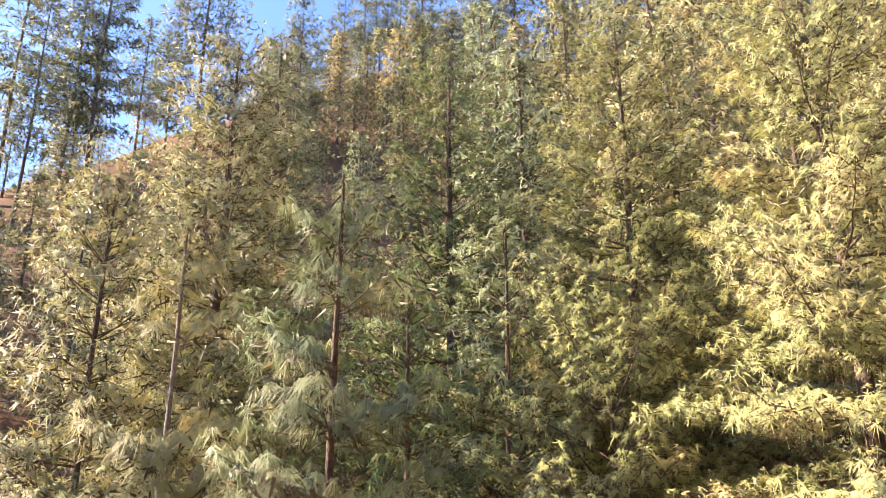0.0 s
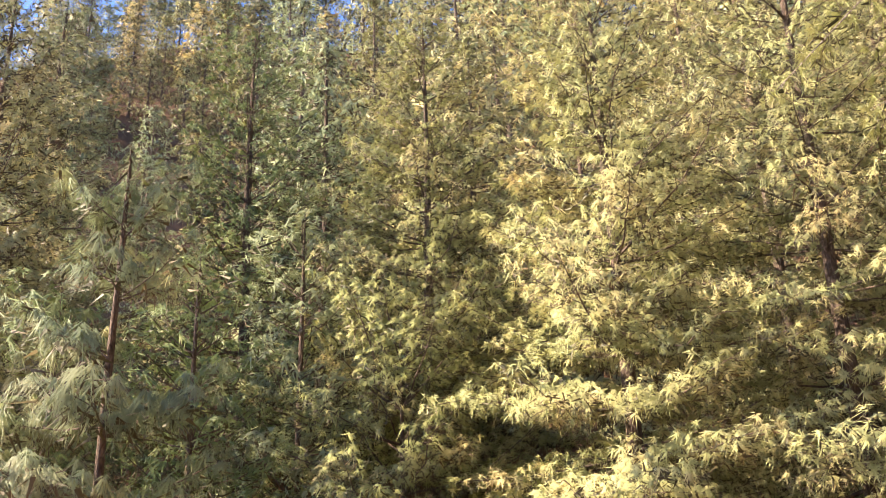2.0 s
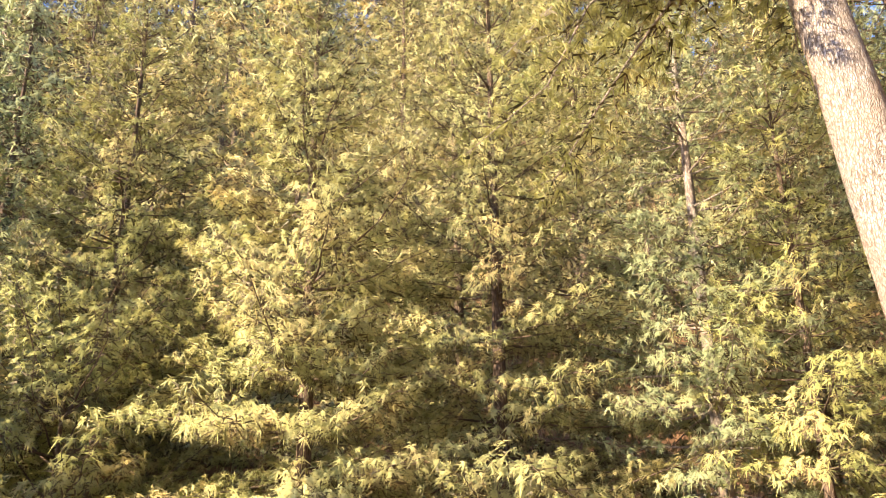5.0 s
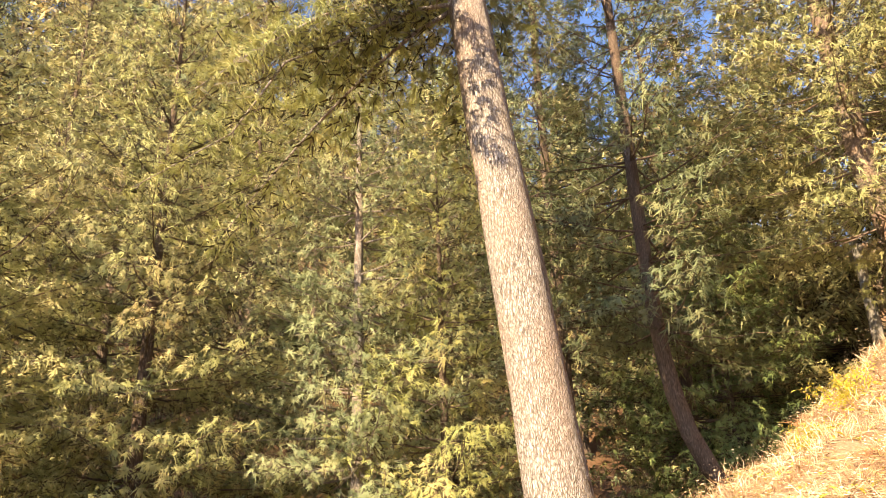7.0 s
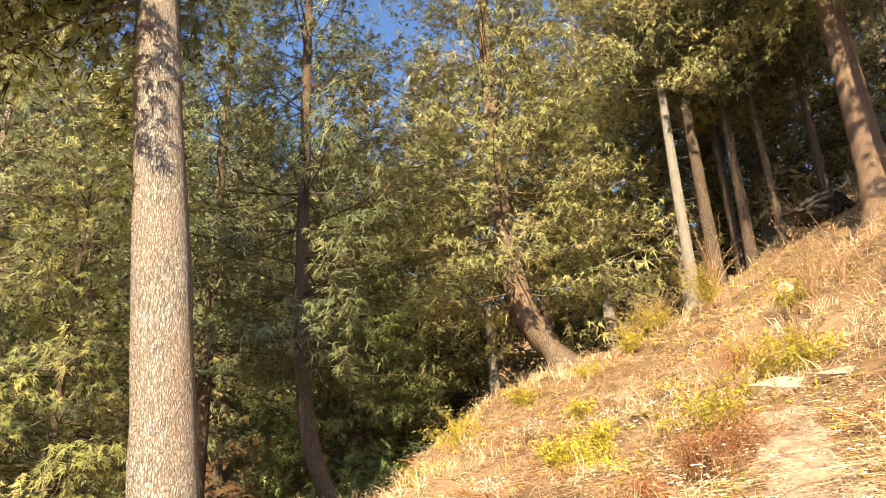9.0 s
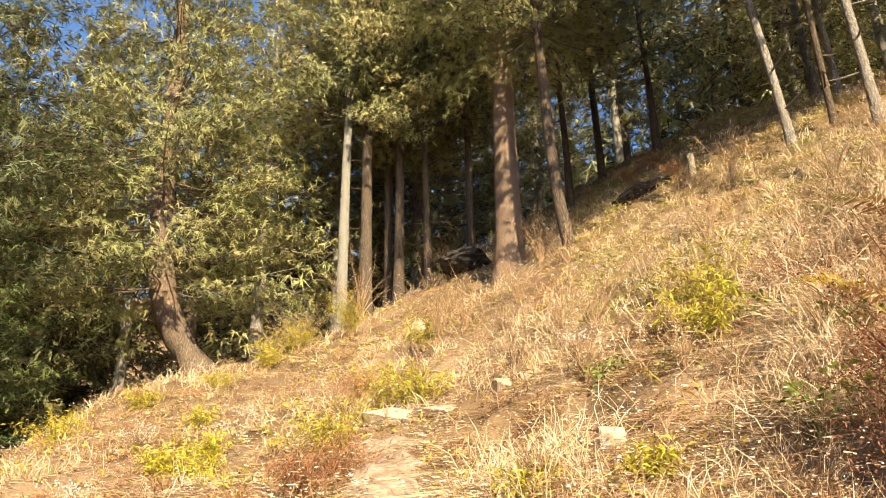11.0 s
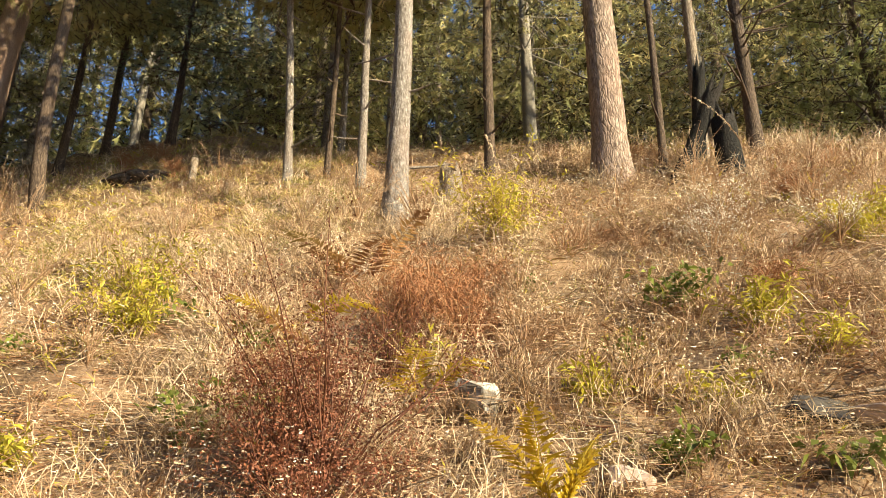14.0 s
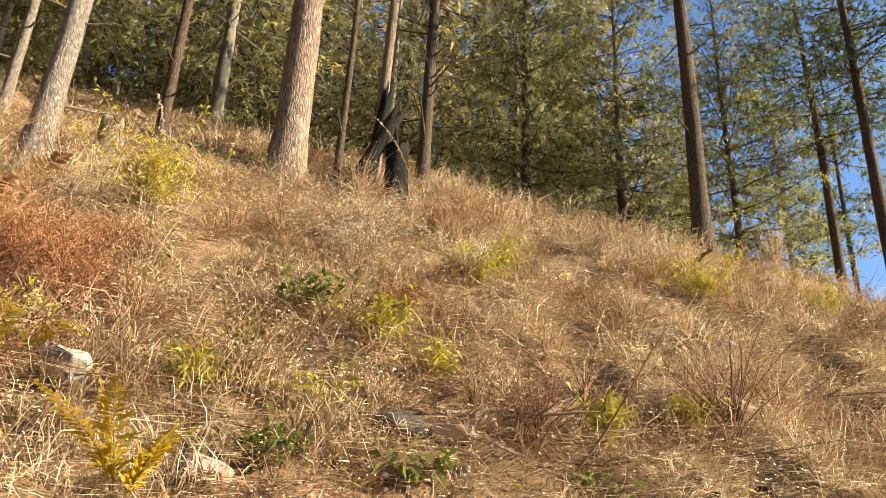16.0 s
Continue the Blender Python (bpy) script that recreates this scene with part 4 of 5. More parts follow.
def fern(x, y, fronds, length, mat, label, seed, facing=None, lift=1.3, reach=0.75):
    """A fern: arching fronds, each a mid-rib with paired leaflets."""
    rng = np.random.default_rng(seed)
    top = new("fern")
    top.matrix_world = Matrix.Translation((x, y, ground_z(x, y) - 0.02))
    for k in range(fronds):
        a = rng.uniform(0, 6.28) if facing is None else facing + rng.normal() * 0.5
        out = np.array([math.cos(a), math.sin(a), 0])
        ln = length * rng.uniform(0.75, 1.1)
        f = np.linspace(0, 1, 9)
        rise = lift * rng.uniform(0.7, 1.15)
        sway = np.array([-out[1], out[0], 0]) * rng.normal() * 0.25
        path = out * (f * reach * ln)[:, None] + sway * (f ** 2 * ln)[:, None] + np.array([0, 0, 1.0]) * (ln * (rise * 0.75 * f - 0.65 * reach / 0.75 * f ** 2.2))[:, None]
        rv, rf = tubes(path[None], np.linspace(0.004, 0.0015, 9)[None], 3)
        m = 26
        g = np.linspace(0.25, 0.99, m)
        p = np.stack([np.interp(g, f, path[:, i]) for i in range(3)], axis=1)
        ahead = unit(np.gradient(p, axis=0))
        acc = []
        for s in (1, -1):
            sd = unit(np.cross(ahead, np.array([0, 0, 1.0])) * s)
            w = unit(sd + ahead * 0.35 + np.array([0, 0, -0.1]) + 0.12 * rng.normal(size=sd.shape))
            pl = (ln * 0.24 * np.sin(np.pi * (0.18 + 0.80 * g)) + 0.01)[:, None] * rng.uniform(0.45, 1.15, size=(m, 1))
            acc.append(np.stack([p, p + w * pl * 0.4 + ahead * ln * 0.016, p + w * pl, p + w * pl * 0.4 - ahead * ln * 0.016], axis=1))
        lv = np.concatenate(acc).reshape(-1, 3)
        lf = np.arange(len(lv)).reshape(-1, 4)
        child("frond", named("frond", np.concatenate([rv, lv]), np.concatenate([rf, lf + len(rv)]), mat), top)
    return tagged(top, label, "fern")


def rock(x, y, sx, sy, sz, mat, label, seed, sink=0.3, turn=0.0, tilt=0.0, name="rock", category="rock"):
    bm = bmesh.new()
    if name == "rock":
        # a broken block: hull of a few corners, edges worn
        rng = np.random.default_rng(seed)
        for c in unit(rng.normal(size=(15, 3))):
            bm.verts.new(np.sign(c) * np.abs(c) ** 0.55)
        bmesh.ops.convex_hull(bm, input=bm.verts)
        bmesh.ops.delete(bm, geom=[v for v in bm.verts if not v.link_faces], context="VERTS")
        bmesh.ops.dissolve_limit(bm, angle_limit=0.25, verts=bm.verts, edges=bm.edges)
        bmesh.ops.bevel(bm, geom=bm.edges[:], offset=0.06, segments=2, affect="EDGES", clamp_overlap=True)
        bmesh.ops.triangulate(bm, faces=bm.faces)
        bmesh.ops.subdivide_edges(bm, edges=bm.edges, cuts=1, use_grid_fill=True)
        for v in bm.verts:
            v.co *= 1 + 0.07 * noise.noise(v.co * 3 + Vector((seed, 0, 0)))
    else:
        bmesh.ops.create_icosphere(bm, subdivisions=4, radius=1)
        for v in bm.verts:
            c = v.co.copy()
            v.co = c * (1 + 0.30 * noise.noise(c * 1.3 + Vector((seed, 0, 0))) + 0.16 * noise.noise(c * 4 + Vector((0, seed, 0))) + 0.06 * noise.noise(c * 11))
    for v in bm.verts:
        v.co.x, v.co.y, v.co.z = v.co.x * sx, v.co.y * sy, v.co.z * sz
    me = bpy.data.meshes.new(name)
    bm.to_mesh(me)
    bm.free()
    me.materials.append(mat)
    ob = new(name, me)
    ob.matrix_world = Matrix.Translation((x, y, ground_z(x, y) + sz * (1 - 2 * sink))) @ Matrix.Rotation(turn, 4, "Z") @ Matrix.Rotation(tilt, 4, "X")
    return tagged(ob, label, category)


def stump(x, y, height, r, mat, label, seed, jag=0.4, lean=(0, 0), name="stump"):
    """A broken trunk: flared foot, splintered hollow top."""
    rng = np.random.default_rng(seed)
    k, rows = 14, 8
    verts, faces = [], []
    for i in range(rows):
        f = i / (rows - 1)
        for j in range(k):
            a = 2 * math.pi * j / k
            rr = r * (1 - 0.15 * f + 0.3 * math.exp(-f * 8)) * (1 + 0.07 * rng.normal())
            h = height * f * (1 if i < rows - 1 else 1 + 0) - 0.1
            if i == rows - 1:
                h = height * (1 - jag * (0.2 + 0.8 * rng.uniform()) * (1 if j % 3 else 0.1))
            verts.append((rr * math.cos(a) + lean[0] * h, rr * math.sin(a) + lean[1] * h, h))
    for j in range(k):
        a = 2 * math.pi * j / k
        h = height * (1 - jag) * 0.9
        verts.append((0.6 * r * math.cos(a) + lean[0] * h, 0.6 * r * math.sin(a) + lean[1] * h, h))
    for i in range(rows):
        for j in range(k):
            a, b = i * k + j, i * k + (j + 1) % k
            faces.append((a, b, b + k, a + k))
    me = named(name, verts, faces, mat)
    ob = new(name, me)
    ob.matrix_world = Matrix.Translation((x, y, ground_z(x, y)))
    return tagged(ob, label, "tree stump")


def stick(x, y, length, r, turn, rise, mat, label, seed, z=0.03, name="fallen_branch", category="branch", twigs=2):
    """A crooked fallen or standing stick with side twigs."""
    rng = np.random.default_rng(seed)
    top = new(name)
    top.matrix_world = Matrix.Translation((x, y, ground_z(x, y) + z)) @ Matrix.Rotation(turn, 4, "Z")
    f = np.linspace(0, 1, 7)
    path = np.stack([f * length * math.cos(rise), 0.04 * length * np.sin(f * 5), f * length * math.sin(rise)], axis=1)
    v, fc = tubes(path[None], (r * (1 - 0.7 * f))[None], 6)
    child("main_stem", named("main_stem", v, fc, mat, True), top)
    for i in range(twigs):
        p = path[2 + i % 4]
        q = unit(np.array([0.7, rng.choice([-1, 1]) * 0.8, rng.uniform(0.0, 0.4)]))
        v, fc = tubes(np.stack([p, p + q * length * 0.16, p + q * length * 0.30 + np.array([0, 0, 0.02])])[None], np.array([[r * 0.5, r * 0.35, r * 0.12]]), 5)
        child("side_twig", named("side_twig", v, fc, mat, True), top)
    return tagged(top, label, category)


def seed_stalk(x, y, height, lean, seed):
    """A tall bent stalk with dry seed heads along its tip."""
    rng = np.random.default_rng(seed)
    top = new("seed_stalk")
    top.matrix_world = Matrix.Translation((x, y, ground_z(x, y)))
    f = np.linspace(0, 1, 10)
    path = np.stack([lean[0] * f ** 2, lean[1] * f ** 2, height * (f - 0.12 * f ** 3)], axis=1)
    v, fc = tubes(path[None], (0.006 * (1 - 0.7 * f))[None], 5)
    child("stalk", named("stalk", v, fc, STEM, True), top)
    g = rng.uniform(0.45, 1, size=90)
    at = np.stack([np.interp(g, f, path[:, i]) for i in range(3)], axis=1)
    lv, lf = leaf_array(rng, at, unit(rng.normal(size=(90, 3))), 0.035, 0.016)
    child("seed_head", named("seed_head", lv, lf, SEED), top, "stuff")
    return tagged(top, "tall dry stalk with brown seed heads", "wild plant")


yellow_shrub(8.03, -2.12, 1.44, 401)
yellow_shrub(9.19, -3.17, 1.56, 402)
yellow_shrub(8.86, -3.40, 1.21, 403)
yellow_shrub(16.52, -4.50, 2.05, 404)
yellow_shrub(12.28, -4.64, 1.21, 405)
yellow_shrub(15.78, -2.65, 1.35, 406)
yellow_shrub(14.00, -5.40, 0.77, 407)
yellow_shrub(8.35, -1.18, 1.07, 408)
yellow_shrub(12.21, -1.30, 1.01, 409)
yellow_shrub(14.70, -1.67, 0.99, 410)
yellow_shrub(18.07, -3.61, 1.57, 411)
yellow_shrub(3.71, -7.48, 2.08, 412)
yellow_shrub(5.60, -4.82, 1.28, 413)
yellow_shrub(13.51, 0.64, 1.58, 414)
yellow_shrub(9.15, -1.15, 1.04, 415)
yellow_shrub(8.66, -0.81, 0.84, 416)
yellow_shrub(18.50, -3.50, 1.45, 417)
yellow_shrub(4.92, -2.69, 0.59, 418)
yellow_shrub(14.41, -0.49, 1.09, 419)
yellow_shrub(8.68, -1.04, 0.99, 420)
yellow_shrub(8.85, -0.80, 1.00, 421)
yellow_shrub(11.80, 1.05, 0.98, 422)
yellow_shrub(0.44, -8.60, 1.17, 423)
yellow_shrub(1.19, -6.19, 0.91, 424)
yellow_shrub(0.77, -5.92, 0.60, 425)
yellow_shrub(-0.27, -5.84, 0.71, 426)
yellow_shrub(-0.91, -6.28, 0.66, 427)
yellow_shrub(-4.00, -11.25, 1.41, 428)
yellow_shrub(-2.01, -9.89, 1.63, 429)
yellow_shrub(0.56, -8.20, 1.11, 430)
yellow_shrub(1.37, -5.27, 0.65, 431)
yellow_shrub(3.11, -5.09, 0.72, 432)
yellow_shrub(5.99, -5.12, 1.55, 433)
yellow_shrub(1.93, -5.01, 0.63, 434)
yellow_shrub(4.50, -3.27, 0.44, 435)
yellow_shrub(4.50, -3.28, 0.56, 436)
green_herb(1.76, -6.35, 1.47, 437)
green_herb(2.95, -6.33, 1.19, 438)
green_herb(3.71, -3.83, 2.02, 439)
green_herb(1.95, -5.67, 0.86, 440)
green_herb(1.32, -5.82, 0.86, 441)
green_herb(1.74, -6.31, 1.71, 442)
green_herb(5.42, -5.11, 2.01, 443)
green_herb(1.43, -4.58, 0.95, 444)
green_herb(1.43, -4.56, 0.80, 445)
green_herb(1.41, -5.26, 0.75, 446)
green_herb(6.44, -4.21, 1.49, 447)
green_herb(0.76, -4.89, 0.99, 448)
green_herb(-0.16, -5.35, 0.93, 449)
green_herb(4.28, -4.81, 1.18, 450)
rusty_tuft(14.33, -10.53, 1.03, 451)
rusty_tuft(13.69, -10.82, 1.15, 452)
rusty_tuft(11.96, -9.89, 0.83, 453)
rusty_tuft(12.54, -9.52, 0.89, 454)
rusty_tuft(10.92, -9.23, 0.70, 455)
rusty_tuft(6.80, -2.00, 1.14, 456)
rusty_tuft(10.51, -3.09, 1.12, 457)
rusty_tuft(3.16, -5.56, 1.50, 458)
rusty_tuft(3.49, -5.64, 1.47, 459)
rusty_tuft(2.99, -5.43, 1.24, 460)
rusty_tuft(3.21, -6.23, 0.79, 461)
rusty_tuft(3.44, -5.49, 1.36, 462)
rusty_tuft(3.18, -6.18, 0.78, 463)
rusty_tuft(1.08, -9.68, 1.03, 464)
rusty_tuft(1.19, -6.92, 0.79, 465)
rusty_tuft(6.64, -1.67, 1.01, 466)
rusty_tuft(6.48, -1.24, 0.87, 467)
flower_patch(1.68, -8.43, 1.29, 468)
flower_patch(0.70, -7.96, 0.96, 469)
flower_patch(1.97, -8.13, 0.80, 470)
flower_patch(1.75, -7.91, 1.10, 471)
flower_patch(1.69, -8.15, 1.02, 472)
flower_patch(7.23, -4.50, 0.68, 473)
flower_patch(7.40, -5.63, 0.64, 474)
flower_patch(11.42, -0.45, 0.95, 475)
flower_patch(11.40, -1.78, 0.64, 476)
flower_patch(-4.48, -13.87, 1.27, 477)
flower_patch(-1.07, -8.03, 0.54, 478)
flower_patch(2.21, -6.73, 0.46, 479)
flower_patch(8.56, 0.02, 0.69, 480)
flower_patch(6.80, -0.94, 0.45, 481)
flower_patch(9.76, -1.43, 0.80, 482)
straw_tuft(4.10, -6.69, 1.52, 483)
straw_tuft(-0.32, -10.36, 1.03, 484)
straw_tuft(2.28, -6.31, 1.30, 485)
straw_tuft(0.50, -6.18, 0.78, 486)
straw_tuft(8.17, -6.16, 2.08, 487)
straw_tuft(-0.69, -6.50, 0.61, 488)
straw_tuft(2.31, -4.38, 0.77, 489)
straw_tuft(2.25, -4.79, 0.88, 490)
straw_tuft(1.10, -5.03, 0.63, 491)
straw_tuft(2.03, -7.04, 0.78, 492)
straw_tuft(4.74, -4.12, 1.04, 493)
straw_tuft(2.35, -4.48, 0.68, 494)
straw_tuft(0.24, -6.22, 1.11, 495)
straw_tuft(3.04, -3.81, 0.72, 496)
straw_tuft(2.84, -5.84, 0.93, 497)
straw_tuft(0.34, -5.74, 0.60, 498)
straw_tuft(2.47, -6.88, 1.05, 499)
straw_tuft(2.15, -4.41, 0.57, 500)
straw_tuft(8.26, -4.28, 1.30, 501)
straw_tuft(13.53, -1.82, 1.40, 502)
straw_tuft(1.30, -4.76, 0.84, 503)
straw_tuft(2.86, -7.21, 0.72, 504)
straw_tuft(9.16, -7.58, 1.48, 505)
straw_tuft(2.07, -6.33, 1.07, 506)
straw_tuft(2.60, -4.07, 0.78, 507)
straw_tuft(1.14, -4.85, 0.57, 508)
straw_tuft(-0.95, -10.53, 2.25, 509)
straw_tuft(1.71, -5.12, 0.81, 510)
straw_tuft(3.18, -6.18, 0.85, 511)
straw_tuft(5.14, -4.58, 1.03, 512)
straw_tuft(8.14, -4.04, 0.98, 513)
straw_tuft(2.33, -4.87, 0.63, 514)
straw_tuft(1.46, -8.61, 0.90, 515)
straw_tuft(3.44, -5.61, 0.92, 516)
straw_tuft(0.03, -8.78, 1.02, 517)
straw_tuft(0.63, -7.17, 1.27, 518)
straw_tuft(5.87, -6.97, 1.49, 519)
straw_tuft(6.49, -5.84, 1.60, 520)
straw_tuft(4.28, -4.23, 0.90, 521)
straw_tuft(17.45, -2.95, 2.46, 522)
straw_tuft(3.33, -4.07, 0.51, 523)
straw_tuft(1.29, -7.16, 1.11, 524)
straw_tuft(5.14, -6.27, 1.23, 525)
straw_tuft(3.96, -3.89, 0.77, 526)
straw_tuft(2.66, -4.33, 0.45, 527)
straw_tuft(2.02, -7.29, 0.94, 528)
dry_weed(2.69, -5.59, 0.67, 529)
dry_weed(1.11, -5.41, 0.52, 530)
dry_weed(5.44, -4.35, 0.95, 531)
dry_weed(0.99, -5.41, 0.81, 532)
dry_weed(10.01, -5.04, 1.79, 533)
dry_weed(0.78, -8.64, 1.07, 534)
dry_weed(1.76, -5.15, 0.82, 535)
dry_weed(4.88, -7.83, 1.62, 536)
dry_weed(0.89, -9.38, 1.62, 537)
dry_weed(2.32, -10.51, 1.79, 538)
dry_weed(5.25, -7.01, 0.85, 539)
dry_weed(1.08, -5.36, 0.69, 540)
dry_weed(3.73, -4.17, 0.68, 541)
dry_weed(13.60, -7.65, 2.35, 542)
dry_weed(10.10, -3.80, 1.85, 543)
dry_weed(2.83, -8.74, 1.39, 544)
dry_weed(5.24, -5.87, 0.90, 545)
dry_weed(0.93, -11.32, 1.48, 546)
dry_weed(2.99, -4.87, 0.51, 547)
dry_weed(9.28, -2.70, 1.58, 548)
dry_weed(6.56, -5.59, 0.92, 549)
dry_weed(8.05, -4.79, 1.33, 550)
dry_weed(3.13, -4.41, 0.61, 551)
dry_weed(3.39, -5.11, 0.70, 552)
dry_weed(9.46, -8.95, 1.88, 553)
dry_weed(-2.03, -10.51, 1.78, 554)
dry_weed(-4.50, -14.00, 2.31, 555)
dry_weed(1.49, -5.10, 0.59, 556)
dry_weed(11.64, -5.13, 2.00, 557)
dry_weed(4.33, -6.72, 0.84, 558)
dry_weed(3.03, -6.00, 1.08, 559)
dry_weed(4.38, -4.69, 1.01, 560)
dry_weed(-0.21, -6.33, 0.92, 561)
dry_weed(3.16, -6.06, 0.89, 562)
dry_weed(-1.01, -8.84, 1.02, 563)
dry_weed(6.19, -6.67, 0.95, 564)
dry_weed(5.74, -7.78, 1.64, 565)
dry_weed(18.62, -3.72, 2.70, 566)
dry_weed(-3.64, -10.24, 1.78, 567)
dry_weed(2.53, -5.44, 0.76, 568)
dry_weed(6.65, -4.21, 1.29, 569)
dry_weed(4.73, -4.38, 0.65, 570)
dry_weed(18.17, -7.46, 2.48, 571)
dry_weed(-0.42, -6.29, 0.67, 572)
dry_weed(1.63, -7.34, 0.94, 573)
dry_weed(12.24, -7.36, 2.62, 574)
dry_weed(-5.09, -12.90, 2.08, 575)
dry_weed(-0.53, -8.17, 1.08, 576)
dry_weed(1.17, -5.45, 0.53, 577)
dry_weed(0.52, -5.77, 0.71, 578)
dry_weed(1.31, -5.53, 0.53, 579)
dry_weed(7.72, -5.05, 1.57, 580)
dry_weed(0.51, -6.21, 0.85, 581)
dry_weed(1.42, -6.43, 1.08, 582)
dry_weed(7.59, -6.66, 1.66, 583)
dry_weed(8.79, -5.87, 1.31, 584)
dry_weed(4.31, -4.95, 0.92, 585)
dry_weed(3.68, -4.68, 0.86, 586)
dry_weed(2.41, -4.42, 0.43, 587)
dry_weed(0.34, -5.96, 0.53, 588)
dry_weed(1.72, -5.67, 0.85, 589)
dry_weed(2.48, -4.77, 0.55, 590)
dry_weed(2.97, -7.76, 1.21, 591)
dry_weed(-1.60, -7.16, 0.81, 592)
dry_weed(11.38, -5.95, 2.08, 593)
dry_weed(17.88, -5.05, 3.37, 594)
dry_weed(8.52, -5.09, 1.50, 595)
dry_weed(18.10, -3.70, 2.46, 596)
dry_weed(11.84, -4.76, 2.28, 597)
dry_weed(4.63, -5.93, 1.21, 598)
dry_weed(6.64, -7.81, 1.80, 599)
dry_weed(3.92, -4.17, 0.63, 600)
dry_weed(1.24, -7.83, 1.18, 601)
dry_weed(-2.58, -8.14, 0.87, 602)
dry_weed(1.64, -6.42, 0.65, 603)
dry_weed(2.86, -9.44, 1.23, 604)
dry_weed(0.34, -10.19, 1.57, 605)
dry_weed(2.88, -6.06, 1.06, 606)
dry_weed(3.19, -4.41, 0.50, 607)
dry_weed(1.71, -5.95, 0.73, 608)
dry_weed(1.85, -6.67, 0.79, 609)
dry_weed(3.68, -7.98, 0.98, 610)
dry_weed(0.49, -6.37, 0.73, 611)
dry_weed(6.15, -7.98, 1.12, 612)
dry_weed(2.42, -7.80, 1.28, 613)
brown_bush(2.83, -3.82, 1.15, 0.80, 5200, 614)
brown_bush(2.70, -3.62, 0.42, 0.62, 1900, 672)
brown_bush(3.02, -3.73, 0.73, 0.45, 2400, 615)
brown_bush(3.14, -4.80, 0.69, 0.35, 900, 616)
brown_bush(-1.16, -6.28, 0.80, 0.50, 900, 617)
brown_bush(0.15, -5.53, 0.52, 0.50, 700, 618)
fern(1.81, -4.08, 8, 0.54, FERN_LEAF, "yellowing fern with upright fronds", 619, lift=1.5, reach=0.3)
fern(4.15, -5.01, 5, 0.85, FERN_LEAF, "yellowing fern with arching fronds", 620)
fern(2.90, -4.73, 5, 0.59, FERN_LEAF, "drooping yellow-brown fern by the bush", 621)
fern(4.44, -6.22, 6, 0.85, FERN_BROWN, "withered brown fern among the grass", 622, lift=1.8)
fern(3.30, -4.60, 4, 0.75, FERN_BROWN, "withered brown fern among the grass", 623, lift=1.6)
fern(11.81, 1.13, 3, 0.58, FERN_LEAF, "golden fern at the edge of the slope", 624)
fern(1.10, -6.39, 3, 0.32, FERN_LEAF, "yellow fern in the straw", 625)
rock(2.47, -4.63, 0.122, 0.097, 0.134, LICHEN_STONE, "white lichen-covered stone in the straw", 626, sink=0.08)
rock(2.26, -4.53, 0.051, 0.040, 0.036, TAN_STONE, "small tan stone in the straw", 627, sink=0.30)
rock(5.15, -3.40, 0.144, 0.115, 0.086, TAN_STONE, "flat pale stone beside the path", 628, sink=0.30)
rock(1.60, -4.41, 0.115, 0.088, 0.078, PINK_STONE, "flat tan stone on the bank", 629, sink=0.20, tilt=0.4)
rock(0.61, -5.29, 0.140, 0.085, 0.050, PINK_STONE, "flat broken stone on the bank", 630, sink=0.10, tilt=0.3)
rock(0.46, -5.44, 0.110, 0.085, 0.035, PINK_STONE, "flat broken stone on the bank", 631, sink=0.10)
rock(0.90, -5.20, 0.170, 0.12, 0.100, DARK_STONE, "dark stone half buried in the bank", 632, sink=0.22)
rock(-1.28, -6.65, 0.165, 0.120, 0.080, PINK_STONE, "pinkish flat stone on the bank", 633, sink=0.35, tilt=0.4)
rock(-1.71, -8.13, 0.124, 0.100, 0.124, TAN_STONE, "pale stone in the grass", 634, sink=0.30)
rock(7.83, -4.24, 0.179, 0.143, 0.104, TAN_STONE, "grey-brown rock at the upper slope", 635, sink=0.30)
rock(13.40, -4.90, 0.203, 0.162, 0.152, TAN_STONE, "brown rock in the grass", 636, sink=0.30)
rock(8.01, -4.00, 0.120, 0.096, 0.090, TAN_STONE, "brown stone in the grass", 637, sink=0.30)
rock(4.40, -4.71, 0.090, 0.072, 0.060, LICHEN_STONE, "pale stone among the herbs", 638, sink=0.30)
rock(4.76, -6.47, 0.134, 0.107, 0.094, LICHEN_STONE, "pale stone behind the bush", 639, sink=0.20)
rock(8.80, -3.09, 0.380, 0.304, 0.108, TAN_STONE, "long pale slab edging the path", 640, sink=0.42, turn=0.5)
rock(8.42, -3.41, 0.277, 0.222, 0.074, TAN_STONE, "long pale slab edging the path", 641, sink=0.35, turn=0.3)
rock(6.91, -2.48, 0.053, 0.043, 0.024, TAN_STONE, "small stone trodden into the path", 642, sink=0.40)
rock(6.13, -2.43, 0.038, 0.031, 0.019, TAN_STONE, "small stone trodden into the path", 643, sink=0.40)
rock(5.76, -2.16, 0.051, 0.041, 0.024, TAN_STONE, "small stone trodden into the path", 644, sink=0.40)
rock(7.81, -2.73, 0.044, 0.035, 0.022, TAN_STONE, "small stone trodden into the path", 645, sink=0.40)
rock(5.58, -2.38, 0.097, 0.078, 0.049, TAN_STONE, "flat stone in the path", 646, sink=0.40)
rock(7.99, -4.23, 0.121, 0.097, 0.079, TAN_STONE, "brown stone in the grass", 647, sink=0.30)
rock(-1.39, -8.81, 0.121, 0.097, 0.091, LICHEN_STONE, "pale stone in the grass", 648, sink=0.30)
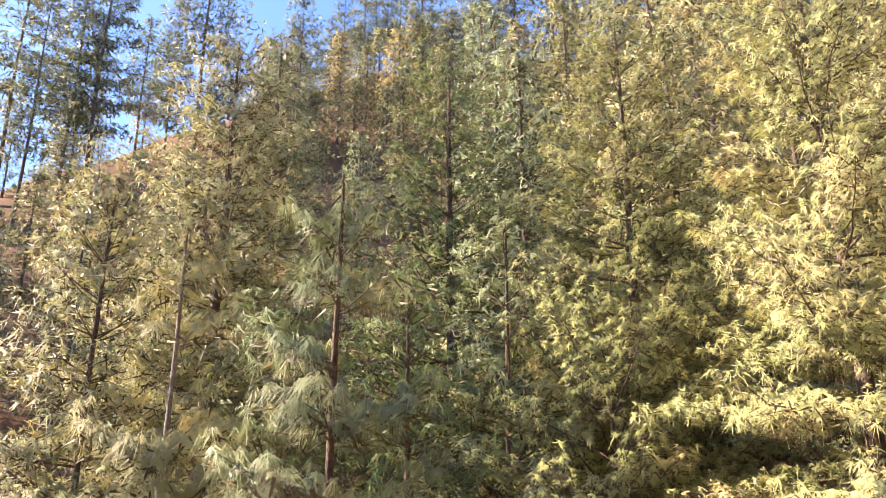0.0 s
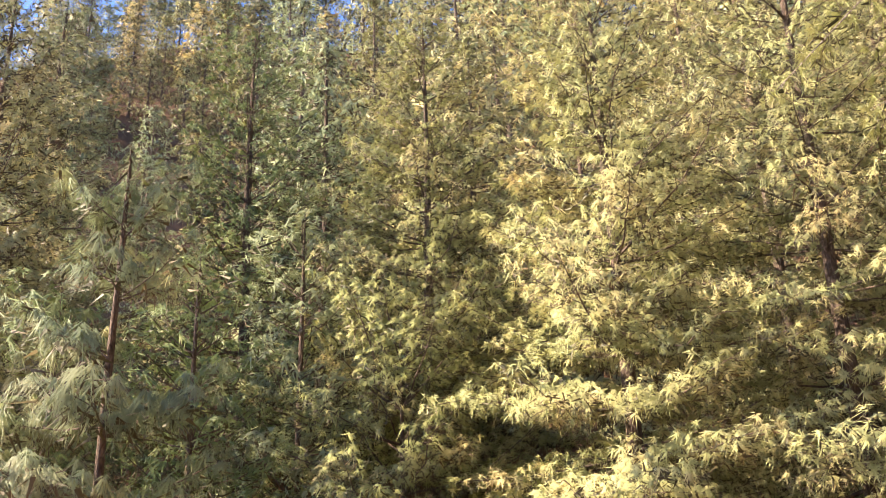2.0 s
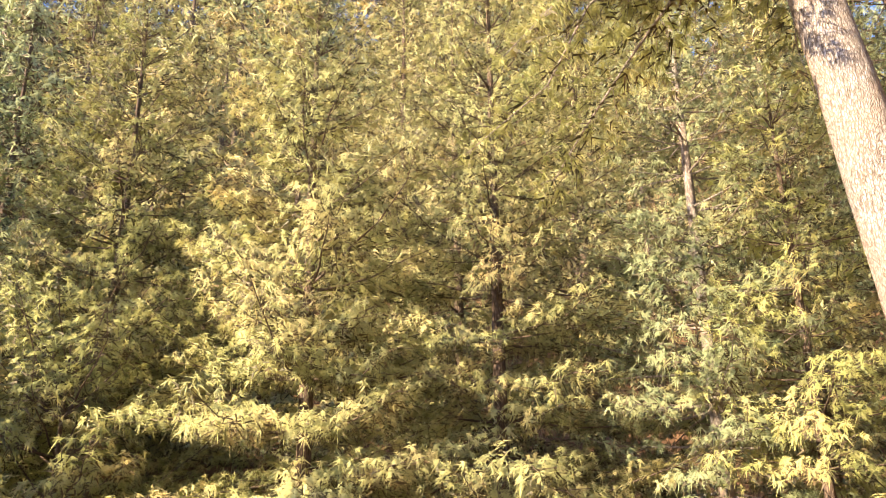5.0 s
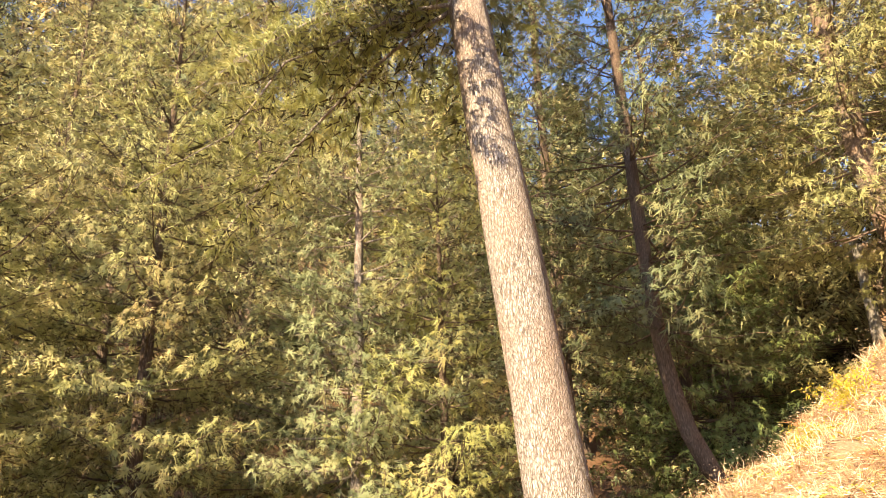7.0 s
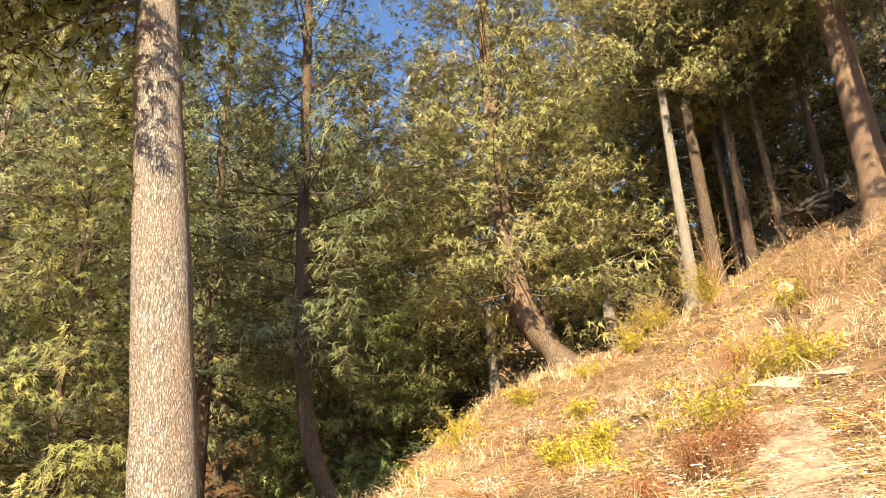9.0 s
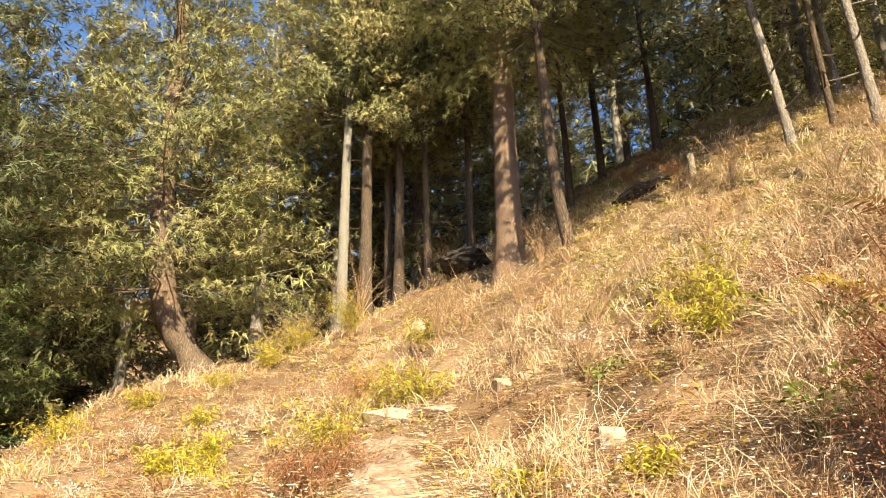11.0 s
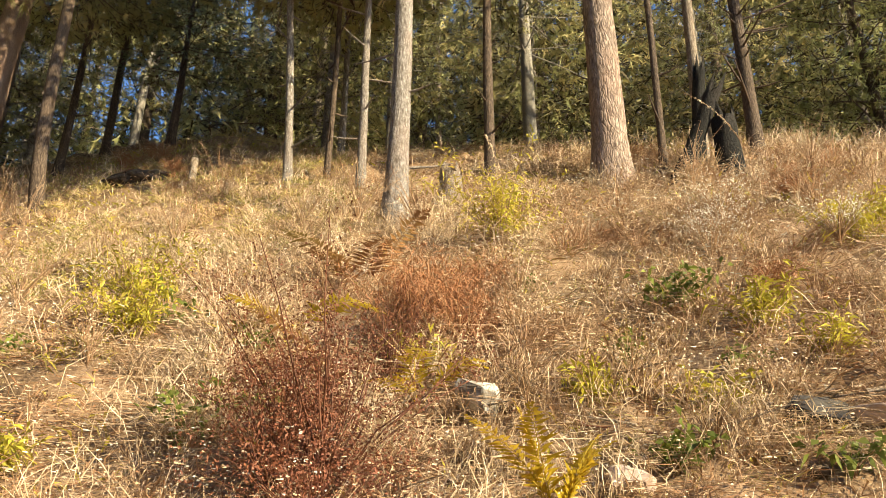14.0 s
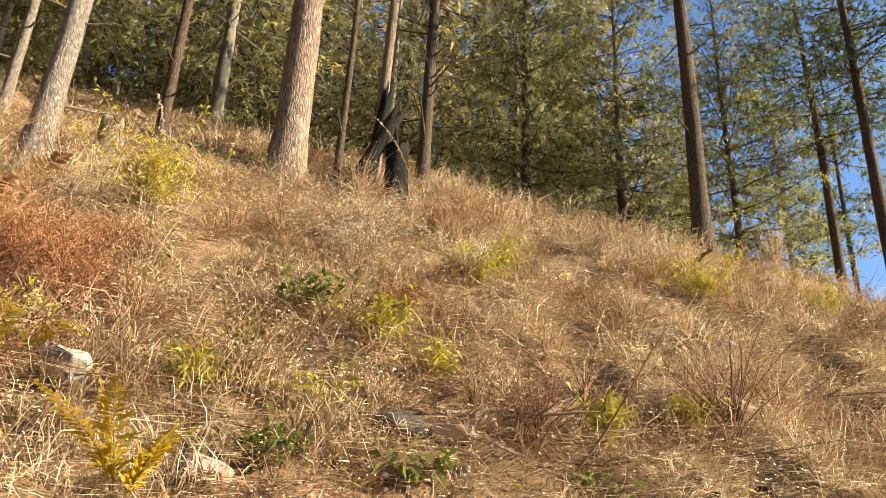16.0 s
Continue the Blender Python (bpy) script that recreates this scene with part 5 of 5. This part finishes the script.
# the boulder's black is the pines' shade put into its colour
rock(17.73, -7.74, 0.80, 0.6, 0.30, DARK_STONE, "boulder coloured dark for the shade of the pines", 649, sink=0.4, name="boulder", category="boulder")
# the shaded undercut below the small pine, painted by the mound's dark colour
rock(12.75, -9.85, 0.8, 0.6, 0.30, DARK_EARTH, "earthy mound under the small pine, coloured as shaded bank", 650, sink=0.52, name="boulder", category="boulder")
stump(5.49, -9.58, 0.60, 0.181, DEAD_WOOD, "jagged weathered stump in the grass", 651, jag=0.5)
stump(2.01, -11.80, 1.30, 0.20, BARK_BURNT, "charred black stump on the crest", 652, jag=0.55)
stump(2.75, -11.60, 1.9, 0.15, BARK_BURNT, "charred leaning trunk on the crest", 653, jag=0.35, lean=(-0.42, -0.1), name="dead_trunk")
stump(2.54, -12.31, 2.03, 0.113, BARK_BURNT, "charred broken trunk on the crest", 654, jag=0.3, lean=(-0.12, 0.0), name="dead_trunk")
stump(2.52, -12.62, 4.4, 0.10, DEAD_WOOD, "bare silver dead trunk", 655, jag=0.1, lean=(-0.03, 0.0), name="dead_trunk")
stump(11.25, -9.78, 0.51, 0.079, DEAD_WOOD, "short cut wooden post", 656, jag=0.05, name="post")
stick(0.66, -5.46, 0.42, 0.028, 3.30, 0.15, PALE_WOOD, "pale fallen branch on the bank", 657, z=0.09)
stick(0.50, -5.46, 0.70, 0.018, 3.10, 0.05, PALE_WOOD, "pale fallen branch on the bank", 658, z=0.10)
stick(-0.02, -5.36, 0.94, 0.009, 2.60, 0.90, STEM, "long bare stem standing in the grass", 659, name="bare_stem")
stick(-1.68, -7.42, 1.09, 0.015, 3.00, 0.05, DEAD_WOOD, "thin dead stick lying in the straw", 660)
stick(1.12, -5.35, 0.61, 0.010, 3.30, 0.04, DEAD_WOOD, "thin dead stick lying in the straw", 661)
stick(1.26, -5.17, 0.81, 0.009, 0.20, 0.06, DEAD_WOOD, "thin dead stick lying in the straw", 662)
stick(3.79, -3.98, 0.65, 0.010, 0.50, 0.10, STEM, "thin brown stick across the straw", 663)
stick(-1.84, -10.79, 0.70, 0.070, 2.80, 0.50, BARK_RED, "rusty end of a fallen log", 664, twigs=0)
seed_stalk(3.61, -7.47, 1.69, (0.30, -0.1), 665)
seed_stalk(1.61, -11.00, 1.87, (0.75, 0.1), 666)
seed_stalk(4.30, -10.08, 0.96, (0.1, 0.1), 667)
seed_stalk(4.91, -7.68, 0.76, (0.2, 0.0), 668)
seed_stalk(4.28, -10.61, 0.93, (-0.1, 0.0), 669)
seed_stalk(-1.80, -13.49, 0.80, (-0.1, 0.0), 670)

# clods, broken twigs and pebbles along the foot of the bank
bank = random.Random(31)
for i in range(26):
    along = bank.uniform(-1.6, 2.4)
    x, y = along, -4.85 - 0.28 * (1.2 - along) + bank.uniform(-0.45, 0.5)
    size = bank.uniform(0.025, 0.075)
    if i % 3:
        rock(x, y, size, size * 0.8, size * 0.6, DARK_EARTH, "small dark clod of earth on the bank", 700 + i, sink=0.3, turn=bank.uniform(0, 3), name="rock", category="clod")
    else:
        rock(x, y, size, size * 0.7, size * 0.5, PINK_STONE, "small pinkish stone on the bank", 700 + i, sink=0.3, turn=bank.uniform(0, 3))
for i in range(30):
    along = bank.uniform(-2.2, 3.2)
    x, y = along, -5.0 - 0.28 * (1.2 - along) + bank.uniform(-0.7, 0.9)
    stick(x, y, bank.uniform(0.25, 0.75), bank.uniform(0.004, 0.009), bank.uniform(-0.6, 0.6) + 3.14 * (i % 2), bank.uniform(0.02, 0.25), (PALE_WOOD, DEAD_WOOD, BROWN_STEM)[i % 3], "thin dead twig lying in the straw", 730 + i, z=0.05, name="fallen_twig")
